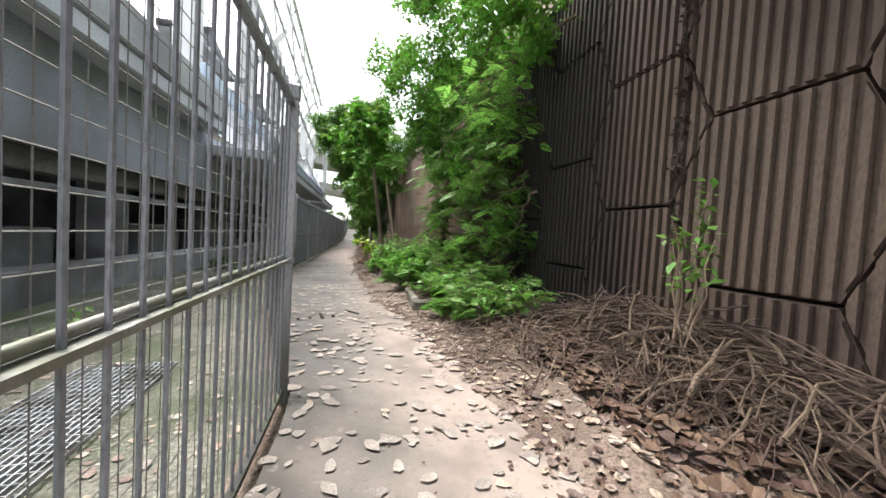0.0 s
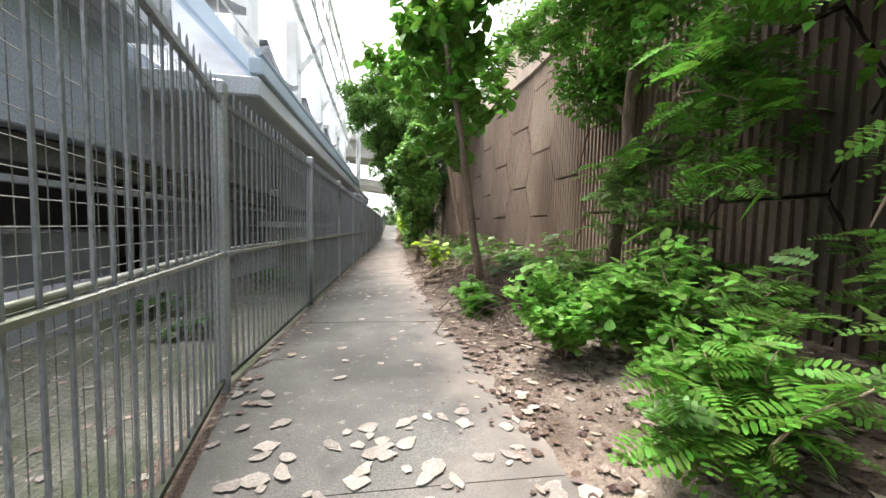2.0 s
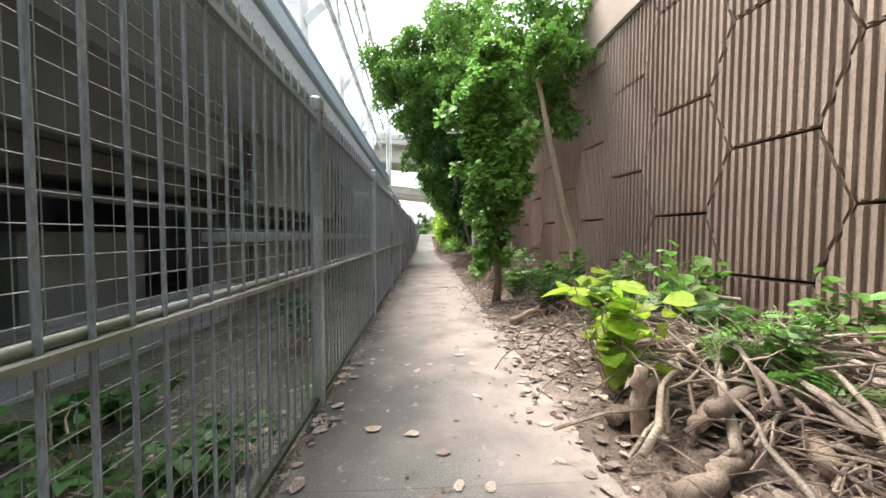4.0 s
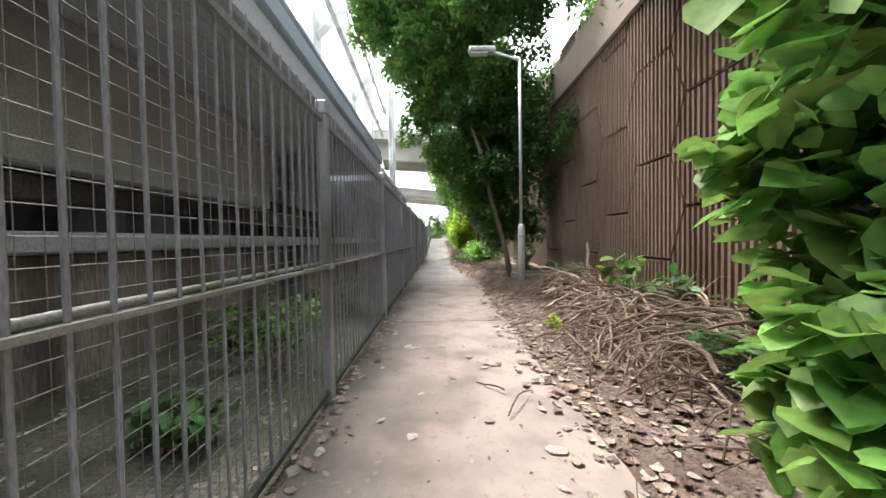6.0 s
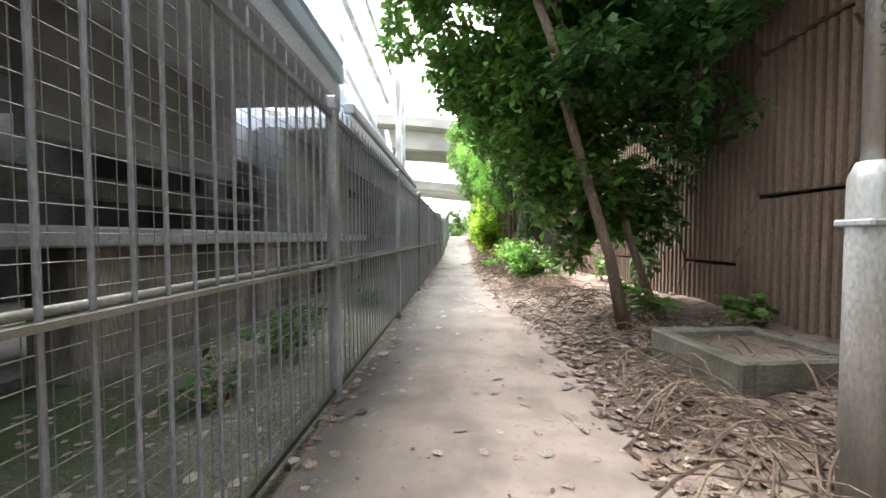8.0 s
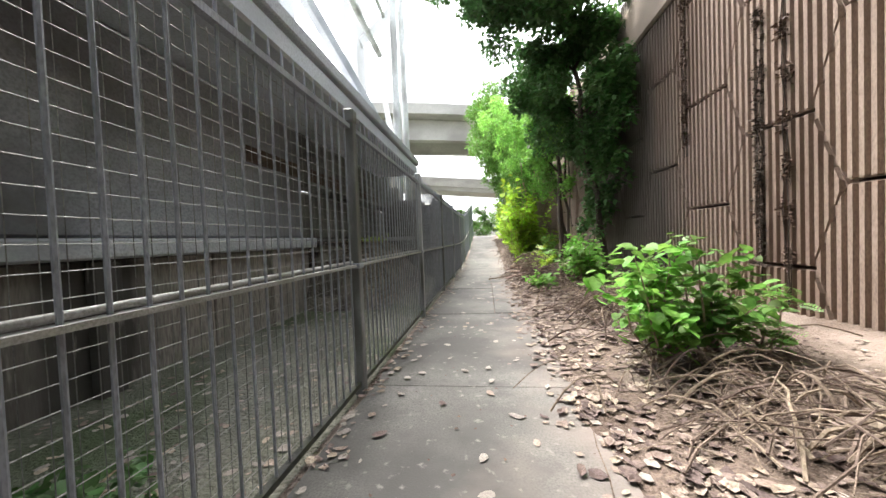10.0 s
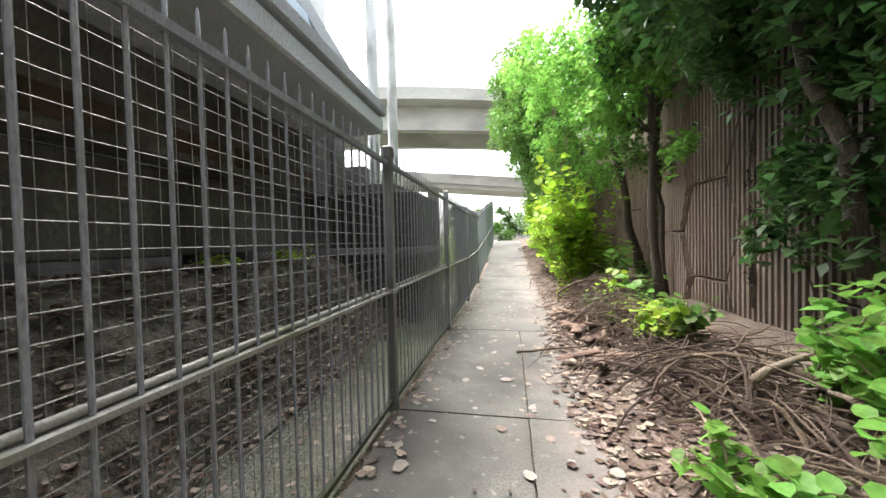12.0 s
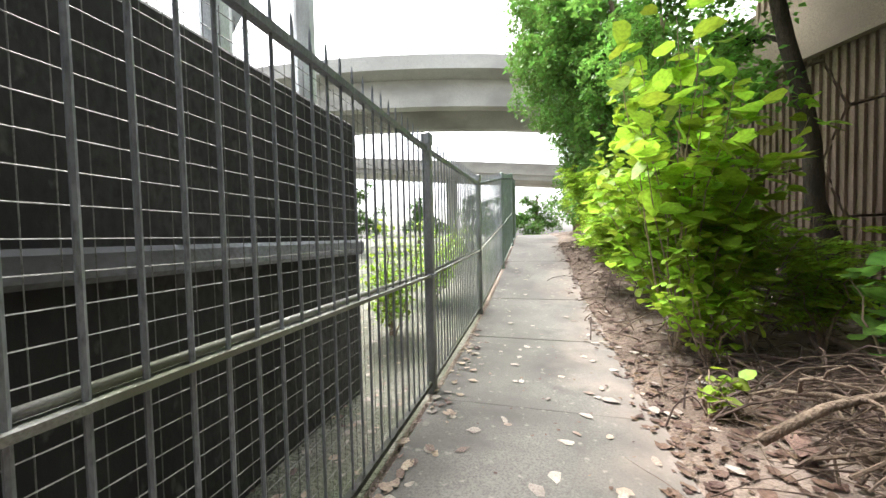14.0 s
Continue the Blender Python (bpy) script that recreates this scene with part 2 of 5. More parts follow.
def raw(name, verts, faces, mat, parent=None, label="", smooth=False):
    mesh = bpy.data.meshes.new(name)
    mesh.from_pydata([tuple(v) for v in verts], [], faces)
    if smooth:
        mesh.polygons.foreach_set("use_smooth", [True] * len(mesh.polygons))
    mesh.update()
    return link(name, mesh, mat, parent, label)


def box(bm, lo, hi, bevel=0.0):
    mid = [(a + b) / 2 for a, b in zip(lo, hi)]
    size = [b - a for a, b in zip(lo, hi)]
    made = bmesh.ops.create_cube(bm, size=1, matrix=Matrix.Translation(mid) @ Matrix.Diagonal((*size, 1)))
    if bevel:
        edges = list({e for v in made["verts"] for e in v.link_edges})
        bmesh.ops.bevel(bm, geom=edges, offset=bevel, segments=1, affect="EDGES")
    return bm


def boxed(*pairs, bevel=0.0):
    bm = bmesh.new()
    for lo, hi in pairs:
        box(bm, lo, hi, bevel)
    return bm


def tube(points, radii, sides=6, verts=None, faces=None):
    """A tapered tube along points, added to verts and faces."""
    verts = [] if verts is None else verts
    faces = [] if faces is None else faces
    pts = [Vector(p) for p in points]
    first = len(verts)
    up = Vector((0.31, 0.17, 0.93)).normalized()
    for i, p in enumerate(pts):
        d = (pts[min(i + 1, len(pts) - 1)] - pts[max(i - 1, 0)]).normalized()
        a = d.cross(up)
        a = a.normalized() if a.length > 0.05 else d.cross(Vector((1, 0, 0))).normalized()
        b = d.cross(a)
        for k in range(sides):
            w = 2 * math.pi * k / sides
            verts.append(p + (a * math.cos(w) + b * math.sin(w)) * radii[i])
    for i in range(len(pts) - 1):
        for k in range(sides):
            n = (k + 1) % sides
            q = first + i * sides
            faces.append((q + k, q + n, q + sides + n, q + sides + k))
    last = first + (len(pts) - 1) * sides
    faces.append(tuple(range(first + sides - 1, first - 1, -1)))
    faces.append(tuple(range(last, last + sides)))
    return verts, faces


def bent(a, b, sag=0.0, wob=0.0, n=6, rng=random):
    a, b = Vector(a), Vector(b)
    out = []
    for i in range(n + 1):
        t = i / n
        p = a.lerp(b, t)
        p += Vector((rng.uniform(-wob, wob), rng.uniform(-wob, wob), rng.uniform(-wob, wob) * 0.6)) * (0 < i < n)
        p.z += sag * 4 * t * (1 - t)
        out.append(p)
    return out


# ---------------------------------------------------------------- plan
def between(y, table):
    """Straight-line value at y of a table of (y, value)."""
    if y <= table[0][0]:
        return table[0][1]
    for (a, u), (b, v) in zip(table, table[1:]):
        if y <= b:
            return u + (v - u) * (y - a) / (b - a)
    return table[-1][1]


RISE = [(39.5, 0.0), (41, 0.12), (44, 0.72), (47, 1.15), (52, 1.25)]
PATH_RIGHT = [(-6, 3.6), (0, 3.0), (3, 2.62), (5.4, 2.12), (8.5, 1.8), (12, 1.64), (16, 1.66), (20.5, 1.72), (24, 1.92), (27, 1.6), (30.7, 1.53), (34, 1.52), (37.6, 1.62), (39.4, 1.65), (45, 1.5), (60, 1.5)]
FENCE = [(1.40, -6.0), (1.38, -3.4), (1.36, -0.8), (1.34, 1.78), (0.58, 4.7), (0.0, 7.3)] + [(0.0, 7.3 + 2.565 * i) for i in range(1, 14)] + [(0.12, 43.2), (0.16, 45.8), (0.1, 48.4)]
FENCE_AT = [(y, x) for x, y in FENCE]
WALL = [(5.0, -7), (4.82, 0), (4.72, 6), (4.66, 10), (4.5, 13), (4.25, 15), (4.12, 17.5), (4.12, 24), (4.05, 31), (3.92, 37.7), (5.7, 39.3), (5.5, 40.2), (3.5, 44.6), (3.6, 52)]
WALL_AT = [(y, x) for x, y in WALL]


def rise(y):
    return between(y, RISE)


def ground_z(x, y):
    """Height of the soil."""
    right = between(y, PATH_RIGHT)
    z = rise(y) - 0.035
    if x > right - 0.3:
        lip = min(1.0, max(0.0, (x - right + 0.3) / 0.35))
        z += 0.028 * lip + 0.03 * lip * noise.noise((x * 2.3, y * 2.3, 7)) + 0.018 * lip * noise.noise((x * 9, y * 9, 4))
    if x > right - 0.05:
        s = min(1.0, (x - right + 0.05) / max(0.5, between(y, WALL_AT) - right))
        z += 0.26 * s + 0.07 * s * noise.noise((x * 0.9, y * 0.9, 0)) + 0.03 * noise.noise((x * 3, y * 3, 2))
    elif x < between(y, FENCE_AT) - 0.05:
        z += -0.02 + 0.04 * noise.noise((x * 1.1, y * 1.1, 5))
        z -= rise(y) * min(1, max(0, (-x - 0.4) / 2))
    return z


def build_ground():
    xs = [-3000, -400, -60, -20, -9, -6, -4, -3] + [-2.4 + 0.2 * i for i in range(18)] + [1.2 + 0.05 * i for i in range(52)] + [3.9 + 0.2 * i for i in range(11)] + [6.4, 8, 12, 25, 60, 400, 3000]
    ys = [-3000, -400, -60, -20, -10] + [-7 + 0.125 * i for i in range(480)] + [54, 58, 64, 80, 120, 400, 3000]
    verts, faces = [], []
    for y in ys:
        for x in xs:
            verts.append((x, y, ground_z(max(-8, min(6, x)), max(-7, min(53, y)))))
    w = len(xs)
    for j in range(len(ys) - 1):
        for i in range(w - 1):
            q = j * w + i
            faces.append((q, q + 1, q + w + 1, q + w))
    ob = raw("ground", verts, faces, M_SOIL, smooth=True)
    ob.data.materials.append(M_DIRT)
    for p in ob.data.polygons:
        if p.center.x < between(p.center.y, FENCE_AT) - 0.1 or p.center.x > 7:
            p.material_index = 1
    return tagged(ob, "brown soil strewn with leaf litter beside the path", "ground", kind="structure")


def build_path():
    path = thing("path", "worn grey concrete footpath with joints and stains", "path", "structure")
    rng = random.Random(4)
    cuts = [-6.5, -4, -1.5, 1.1, 3.65, 6.2, 8.9, 11.6, 14.3, 17, 19.8, 22.5, 25.2, 27.9, 30.4, 32.9, 35.4, 37.9, 39.6, 41.3, 43.6, 46, 49, 53]
    for a, b in zip(cuts, cuts[1:]):
        lanes = [(0, 1)] if a < 30 or b > 35.6 else [(0, 0.5), (0.5, 1)]
        for u, v in lanes:
            verts, faces = [], []
            n, m = 10, 8
            gap = 0.0015 if b < 29 else 0.006
            lift = rng.uniform(-0.003, 0.004)
            for j in range(n + 1):
                y = a + gap + (b - a - 2 * gap) * j / n
                left = min(between(y, FENCE_AT) + 0.065 + 0.012 * noise.noise((y * 4, 9, 0)), between(y, PATH_RIGHT) - 0.4)
                right = between(y, PATH_RIGHT) + 0.05 * noise.noise((y * 1.7, 3, 0)) + 0.02 * noise.noise((y * 7, 3, 0))
                for i in range(m + 1):
                    lo, hi = (1.066 if u else left), (1.054 if v < 1 else right)
                    x = lo + (hi - lo) * i / m
                    verts.append((x, y, rise(y) + lift + 0.006 * noise.noise((x, y * 0.8, 1))))
            w = m + 1
            for j in range(n):
                for i in range(m):
                    q = j * w + i
                    faces.append((q, q + 1, q + w + 1, q + w))
            top = len(verts)
            rim = list(range(w)) + [w * (j + 1) + m for j in range(n)] + [w * n + m - 1 - i for i in range(m)] + [w * (n - 1 - j) for j in range(n - 1)]
            for q in rim:
                verts.append((verts[q][0], verts[q][1], verts[q][2] - 0.1))
            for k in range(len(rim)):
                k2 = (k + 1) % len(rim)
                faces.append((rim[k2], rim[k], top + k, top + k2))
            raw("slab", verts, faces, M_PATH, path, smooth=False)
    return path


# ---------------------------------------------------------------- retaining wall of hexagonal ribbed panels
WALL_TOP = [(-7, 4.95), (15, 4.86), (22, 4.74), (31, 4.7), (37.5, 4.6), (40, 3.75), (44, 3.65), (52, 3.5)]


def wall_line():
    """Points along the wall: arc length, place, direction."""
    pts = []
    for (x0, y0), (x1, y1) in zip(WALL, WALL[1:]):
        for i in range(8):
            pts.append(Vector((x0 + (x1 - x0) * i / 8, y0 + (y1 - y0) * i / 8, 0)))
    pts.append(Vector((*WALL[-1], 0)))
    s, out = 0.0, []
    for i, p in enumerate(pts):
        if i:
            s += (p - pts[i - 1]).length
        d = (pts[min(i + 1, len(pts) - 1)] - pts[max(i - 1, 0)]).normalized()
        out.append((s, p, d))
    return out


def on_wall(line, s):
    for (a, p, d), (b, q, e) in zip(line, line[1:]):
        if s <= b:
            t = (s - a) / (b - a)
            return p.lerp(q, t), d.lerp(e, t).normalized()
    return line[-1][1], line[-1][2]


def hex_panel_mesh(width, flat, height, pitch):
    """A hexagonal panel with upright ribs; local x along the wall, y out of it, z up, middle at the origin."""
    h, gap = height / 2 - 0.016, 0.020
    half, inner = width / 2 - gap, flat / 2

    def reach(x):
        x = abs(x)
        return h if x <= inner else h * max(0.02, 1 - (x - inner) / (half - inner))

    verts, faces = [], []
    hexa = [(-half, 0), (-inner, -h), (inner, -h), (half, 0), (inner, h), (-inner, h)]
    for x, z in hexa:
        verts += [(x, 0.0, z), (x, -0.14, z)]
    faces.append(tuple(2 * k for k in range(6))[::-1])
    for k in range(6):
        n = (k + 1) % 6
        faces.append((2 * k, 2 * n, 2 * n + 1, 2 * k + 1))
    count = int(round(2 * half / pitch))
    step = 2 * half / count
    for k in range(count):
        x = -half + (k + 0.5) * step
        a, b, c, d = x - step * 0.30, x + step * 0.30, x - step * 0.22, x + step * 0.22
        q = len(verts)
        for u, out in ((a, 0.001), (c, 0.042), (d, 0.042), (b, 0.001)):
            r = max(0.02, reach(u) - 0.012)
            verts += [(u, out, -r), (u, out, r)]
        for i in range(3):
            faces.append((q + 2 * i, q + 2 * i + 1, q + 2 * i + 3, q + 2 * i + 2))
        faces.append((q, q + 2, q + 4, q + 6))
        faces.append((q + 7, q + 5, q + 3, q + 1))
    mesh = bpy.data.meshes.new("panel")
    mesh.from_pydata(verts, [], faces)
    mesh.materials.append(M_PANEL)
    mesh.update()
    return mesh


HEX_STEP, HEX_FLAT, HEX_HIGH = 1.133, 0.83, 1.49


def build_wall():
    wall = thing("wall_retaining", "tall brown retaining wall of ribbed hexagonal concrete panels", "wall", "structure")
    line = wall_line()
    verts, faces = [], []
    for s, p, d in line:
        out = Vector((-d.y, d.x, 0))
        top = between(p.y, WALL_TOP) + 0.9
        for back, z in ((0.10, -0.6), (0.10, top), (0.6, top), (0.6, -0.6)):
            q = p - out * back
            verts.append((q.x, q.y, z + 0))
    for i in range(len(line) - 1):
        for k in range(4):
            n = (k + 1) % 4
            faces.append((4 * i + k, 4 * i + n, 4 * i + 4 + n, 4 * i + 4 + k))
    faces += [(3, 2, 1, 0), tuple(4 * (len(line) - 1) + k for k in range(4))]
    raw("backing", verts, faces, M_BACK, wall, "dark concrete behind the panel joints")
    verts, faces = [], []
    for s, p, d in line:
        out = Vector((-d.y, d.x, 0))
        top = between(p.y, WALL_TOP)
        for fwd, z in ((0.07, top), (0.12, top + 0.03), (0.02, top + 1.15), (-0.55, top + 1.2), (-0.6, top + 0.3)):
            q = p + out * fwd
            verts.append((q.x, q.y, z))
    for i in range(len(line) - 1):
        for k in range(5):
            n = (k + 1) % 5
            faces.append((5 * i + k, 5 * i + n, 5 * i + 5 + n, 5 * i + 5 + k))
    faces += [(4, 3, 2, 1, 0), tuple(5 * (len(line) - 1) + k for k in range(5))]
    raw("coping", verts, faces, M_COPING, wall, "tan sloping concrete coping")
    return wall, line


def add_panels(wall, line):
    mesh = hex_panel_mesh(HEX_STEP + (HEX_STEP - HEX_FLAT), HEX_FLAT, HEX_HIGH, 0.092)
    start = next(s for s, p, d in line if p.y >= 15.0) + 0.84
    total = line[-1][0]
    k0, wide = -int(start / HEX_STEP) + 1, 1.115
    for k in range(k0, int((total - start) / HEX_STEP)):
        # the panels of the first stretch are a little wider
        near = k < -4
        s = start + (-4 + (k + 4) * wide + (wide - 1) / 2 if near else k) * HEX_STEP
        if s < 0.8:
            continue
        p, d = on_wall(line, s)
        first = (2.21 if k % 2 == 0 else 2.955) + between(p.y, [(2, 0.14), (9, 0.0), (14, 0.0), (22, 0.07), (25, 0.07), (31, -0.06)])
        for row in range(-3, 3):
            z = first + HEX_HIGH * (row + 0.5)
            if z < -0.6 or z > between(p.y, WALL_TOP) + 0.75:
                continue
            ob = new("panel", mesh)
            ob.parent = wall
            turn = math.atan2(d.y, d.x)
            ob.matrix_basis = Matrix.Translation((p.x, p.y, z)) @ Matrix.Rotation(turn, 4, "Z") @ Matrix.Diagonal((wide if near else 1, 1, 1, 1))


# ---------------------------------------------------------------- fence
def fence_post(fence, x, y, z, turn, mat=M_STEEL, high=2.09):
    post = part("post", boxed(((-0.036, -0.036, -0.1), (0.036, 0.036, high - 0.1)), bevel=0.006), mat, fence)
    post.matrix_basis = pose(x, y, z, 0, 0, turn)
    part("cap", boxed(((-0.042, -0.046, high - 0.1), (0.042, 0.046, high)), bevel=0.012), mat, post, "flared post cap")
    part("bracket", boxed(((-0.046, -0.05, 0.915), (0.046, 0.05, 0.955)), bevel=0.008), M_BAR, post)
    return post


BAR_MESH = {}


def bar_mesh(mat):
    """One upright bar of hollow steel with a pressed point."""
    if mat.name not in BAR_MESH:
        verts, faces = tube([(0, 0, 0.03), (0, 0, 2.01), (0, 0, 2.05), (0, 0, 2.075)], [0.0072, 0.0072, 0.006, 0.002], 6)
        m = bpy.data.meshes.new("bar")
        m.from_pydata([tuple(v) for v in verts], [], faces)
        m.materials.append(mat)
        BAR_MESH[mat.name] = m
    return BAR_MESH[mat.name]


def fence_panel(fence, length, mat=M_BAR, wires=True, slope=0.0):
    """A panel from its post at the origin along local y: rails, bars and mesh."""
    a, b = 0.045, length - 0.045
    flat = [(0, 1, 2, 3), (7, 6, 5, 4), (0, 4, 5, 1), (1, 5, 6, 2), (2, 6, 7, 3), (3, 7, 4, 0)]
    panel = None
    for name, z, half, deep in (("panel", 0.936, 0.009, 0.024), ("bottom_rail", 0.055, 0.016, 0.018), ("top_rail", 1.955, 0.016, 0.018)):
        verts = []
        for y in (a, b):
            lift = slope * y / length
            verts += [(-deep, y, z - half + lift), (deep, y, z - half + lift), (deep, y, z + half + lift), (-deep, y, z + half + lift)]
        ob = raw(name, verts, flat, mat if mat is not M_BAR or name == "top_rail" else M_FOOTRAIL if name == "bottom_rail" else M_RAIL, panel or fence)
        panel = panel or ob
    tv, tf = tube([(-0.014, a, 0.962), (-0.014, b, 0.962 + slope)], [0.0125, 0.0125], 8)
    raw("tube_rail", tv, tf, mat if mat is not M_BAR else M_RAIL, panel, smooth=True)
    n = int(round(length / 0.107))
    for i in range(1, n):
        y = length * i / n
        ob = new("bar", bar_mesh(mat))
        ob.parent = panel
        ob.matrix_basis = pose(0, y, slope * y / length)
    if wires:
        verts, faces = [], []
        for k in range(29):
            z = 0.09 + 0.065 * k
            tube([(-0.028, a, z), (-0.028, b, z + slope)], [0.0019] * 2, 3, verts, faces)
        for k in range(int((b - a) / 0.0535)):
            y = a + 0.0535 * k
            tube([(-0.031, y, 0.08 + slope * y / length), (-0.031, y, 1.93 + slope * y / length)], [0.0015] * 2, 3, verts, faces)
        raw("wire_mesh", verts, faces, M_WIRE, panel, "thin welded wire mesh")
    return panel


def build_fence():
    fence = thing("fence", "tall grey steel bar fence backed with wire mesh", "fence")
    late_fence = thing("fence", "grey-green steel bar fence climbing with the path", "fence")
    masters = {}
    for i, (x, y) in enumerate(FENCE):
        nx, ny = FENCE[min(i + 1, len(FENCE) - 1)]
        px, py = FENCE[max(i - 1, 0)]
        turn = math.degrees(math.atan2(ny - py, nx - px)) - 90
        late = y > 41
        whole = late_fence if late else fence
        fence_post(whole, x, y, rise(y), turn, M_GREEN_STEEL if late else M_STEEL)
        if i + 1 == len(FENCE):
            break
        length = math.hypot(nx - x, ny - y)
        slope = rise(ny) - rise(y)
        key = (round(length, 2), late, round(slope, 2), y < 38.5)
        m = pose(x, y, rise(y), 0, 0, math.degrees(math.atan2(ny - y, nx - x)) - 90)
        if key in masters:
            copy_thing(masters[key], m)
        else:
            masters[key] = fence_panel(whole, length, M_GREEN_STEEL if late else M_BAR, y < 38.5, slope)
            masters[key].matrix_basis = m


build_ground()
build_path()
wall_thing, wall_pts = build_wall()
build_fence()


# ---------------------------------------------------------------- building behind the fence
def beam(name, a, b, wide, high, mat, parent, label=""):
    """A straight rectangular member from a to b."""
    a, b = Vector(a), Vector(b)
    d = b - a
    bm = boxed(((-wide / 2, 0, -high / 2), (wide / 2, d.length, high / 2)), bevel=min(wide, high) * 0.08)
    ob = part(name, bm, mat, parent, label)
    ob.matrix_basis = Matrix.Translation(a) @ d.to_track_quat("Y", "Z").to_matrix().to_4x4()
    return ob


def pipe(name, a, b, r, mat, parent, label=""):
    v, f = tube([a, b], [r, r], 10)
    return raw(name, v, f, mat, parent, label)


def build_building():
    b = thing("building", "grey concrete building with open dark undercroft and overhanging slabs", "building", at=(0, 0, 0))
    part("plinth", boxed(((-2.6, -8, -0.2), (-2.2, 15.6, 0.42)), bevel=0.02), M_SLAB, b, "stained grey concrete plinth")
    for y0, y1 in ((15.6, 22.0), (22.9, 24.2), (24.22, 26.6), (26.62, 29.0), (29.02, 31.2)):
        part("plinth_wall", boxed(((-2.6, y0, -0.2), (-2.2, y1, 1.045)), bevel=0.015), M_STREAKED, b, "rust-streaked concrete wall below the ledge")
    for y in (17.2, 19.6, 25.4, 27.8, 30.1):
        part("buttress", boxed(((-2.2, y - 0.11, -0.2), (-2.1, y + 0.11, 1.04)), bevel=0.015), M_STREAKED, b)
    part("plinth", boxed(((-2.6, 31.2, -0.2), (-2.35, 37.9, 0.42)), bevel=0.02), M_DARKWALL, b, "dark mouldy concrete plinth")
    part("ledge", boxed(((-2.75, 15.6, 1.05), (-2.05, 31.25, 1.22)), bevel=0.02), M_SLABLIGHT, b, "pale concrete ledge")
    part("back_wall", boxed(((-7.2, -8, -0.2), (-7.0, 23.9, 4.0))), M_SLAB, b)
    # dark colour on the far back wall, floor and columns stands in for undercroft shade
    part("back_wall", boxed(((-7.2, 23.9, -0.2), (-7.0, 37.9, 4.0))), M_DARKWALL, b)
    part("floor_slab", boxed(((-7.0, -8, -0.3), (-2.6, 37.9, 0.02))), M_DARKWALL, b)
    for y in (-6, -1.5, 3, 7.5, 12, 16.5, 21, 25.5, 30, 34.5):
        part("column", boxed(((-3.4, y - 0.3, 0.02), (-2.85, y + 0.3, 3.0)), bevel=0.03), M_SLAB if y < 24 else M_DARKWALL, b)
    part("upper_wall", boxed(((-2.84, -8, 2.06), (-2.5, 15.8, 3.6)), bevel=0.02), M_BLUEWALL, b, "blue-grey rendered wall above the undercroft")
    part("lintel", boxed(((-3.0, -8, 1.72), (-2.7, 15.8, 2.05)), bevel=0.02), M_DARKWALL, b, "dark mottled lintel beam")
    part("conduit", boxed(((-2.68, -8, 1.5), (-2.6, 15.8, 1.58)), bevel=0.01), M_SLAB, b)
    part("upper_wall", boxed(((-3.1, 15.8, 2.4), (-2.75, 37.9, 3.04)), bevel=0.02), M_SOFFIT, b)
    part("solid_wall", boxed(((-2.75, 30.91, 1.23), (-2.55, 37.5, 2.15)), bevel=0.02), M_DARKWALL, b, "mottled dark grey rendered wall")
    part("upper_wall", boxed(((-2.6, 26.2, 1.23), (-2.15, 30.9, 3.045)), bevel=0.02), M_SLAB, b, "grey rendered wall above the ledge")
    part("upper_wall", boxed(((-2.6, 30.905, 2.16), (-2.15, 36.4, 3.045)), bevel=0.02), M_DARKWALL, b, "dark mottled wall under the canopy")
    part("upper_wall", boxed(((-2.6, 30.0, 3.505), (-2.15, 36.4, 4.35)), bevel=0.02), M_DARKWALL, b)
    part("end_column", boxed(((-2.62, 36.0, 2.16), (-2.1, 36.45, 4.4)), bevel=0.02), M_DARKWALL, b)
    for y in (29.6, 30.25, 31.2, 32.0, 33.0, 33.8, 34.8):
        part("vent", boxed(((-2.2, y, 2.24), (-2.13, y + 0.6, 2.46))), M_BACK, b, "dark louvre opening")
    part("solid_wall", boxed(((-2.5, 16.6, 1.74), (-2.3, 21.6, 3.03)), bevel=0.02), M_SLABLIGHT, b)
    part("solid_wall", boxed(((-2.5, 22.8, 1.9), (-2.3, 25.2, 3.03)), bevel=0.02), M_SLAB, b)
    for y, z in ((2.2, 1.1), (5.2, 0.9), (9.5, 1.0), (13.8, 1.2)):
        part("crate", boxed(((-4.6, y, 0.02), (-3.4, y + 1.6, z)), bevel=0.04), M_SLAB, b, "grey stored equipment in the undercroft")
    part("rail_beam", boxed(((-2.75, 15.8, 1.5), (-2.6, 37.9, 1.72)), bevel=0.02), M_DARKWALL, b)
    part("canopy_slab", boxed(((-7, 10.4, 3.05), (-0.85, 25.4, 3.35)), bevel=0.03), M_SOFFIT, b, "overhanging grey concrete canopy slab")
    part("fascia", boxed(((-1.0, 10.4, 3.37), (-0.8, 25.4, 3.62)), bevel=0.02), M_PALEBLUE, b, "pale blue metal fascia")
    for k, (x, z) in enumerate(((-0.86, 3.70), (-1.02, 3.86))):
        pipe("edge_tube", (x, 10.4, z), (x, 25.4, z), 0.055, M_WHITE if k else M_PALEBLUE, b, "rounded metal edge tube")
    part("canopy_slab", boxed(((-7, 26.4, 3.05), (-1.0, 35.6, 3.3)), bevel=0.03), M_SOFFIT, b, "overhanging grey concrete canopy slab")
    part("fascia", boxed(((-1.15, 26.4, 3.32), (-0.95, 35.6, 3.5)), bevel=0.02), M_SLABLIGHT, b)
    part("canopy_slab", boxed(((-7, -8, 3.6), (-2.0, 10.3, 3.9)), bevel=0.03), M_SOFFIT, b)
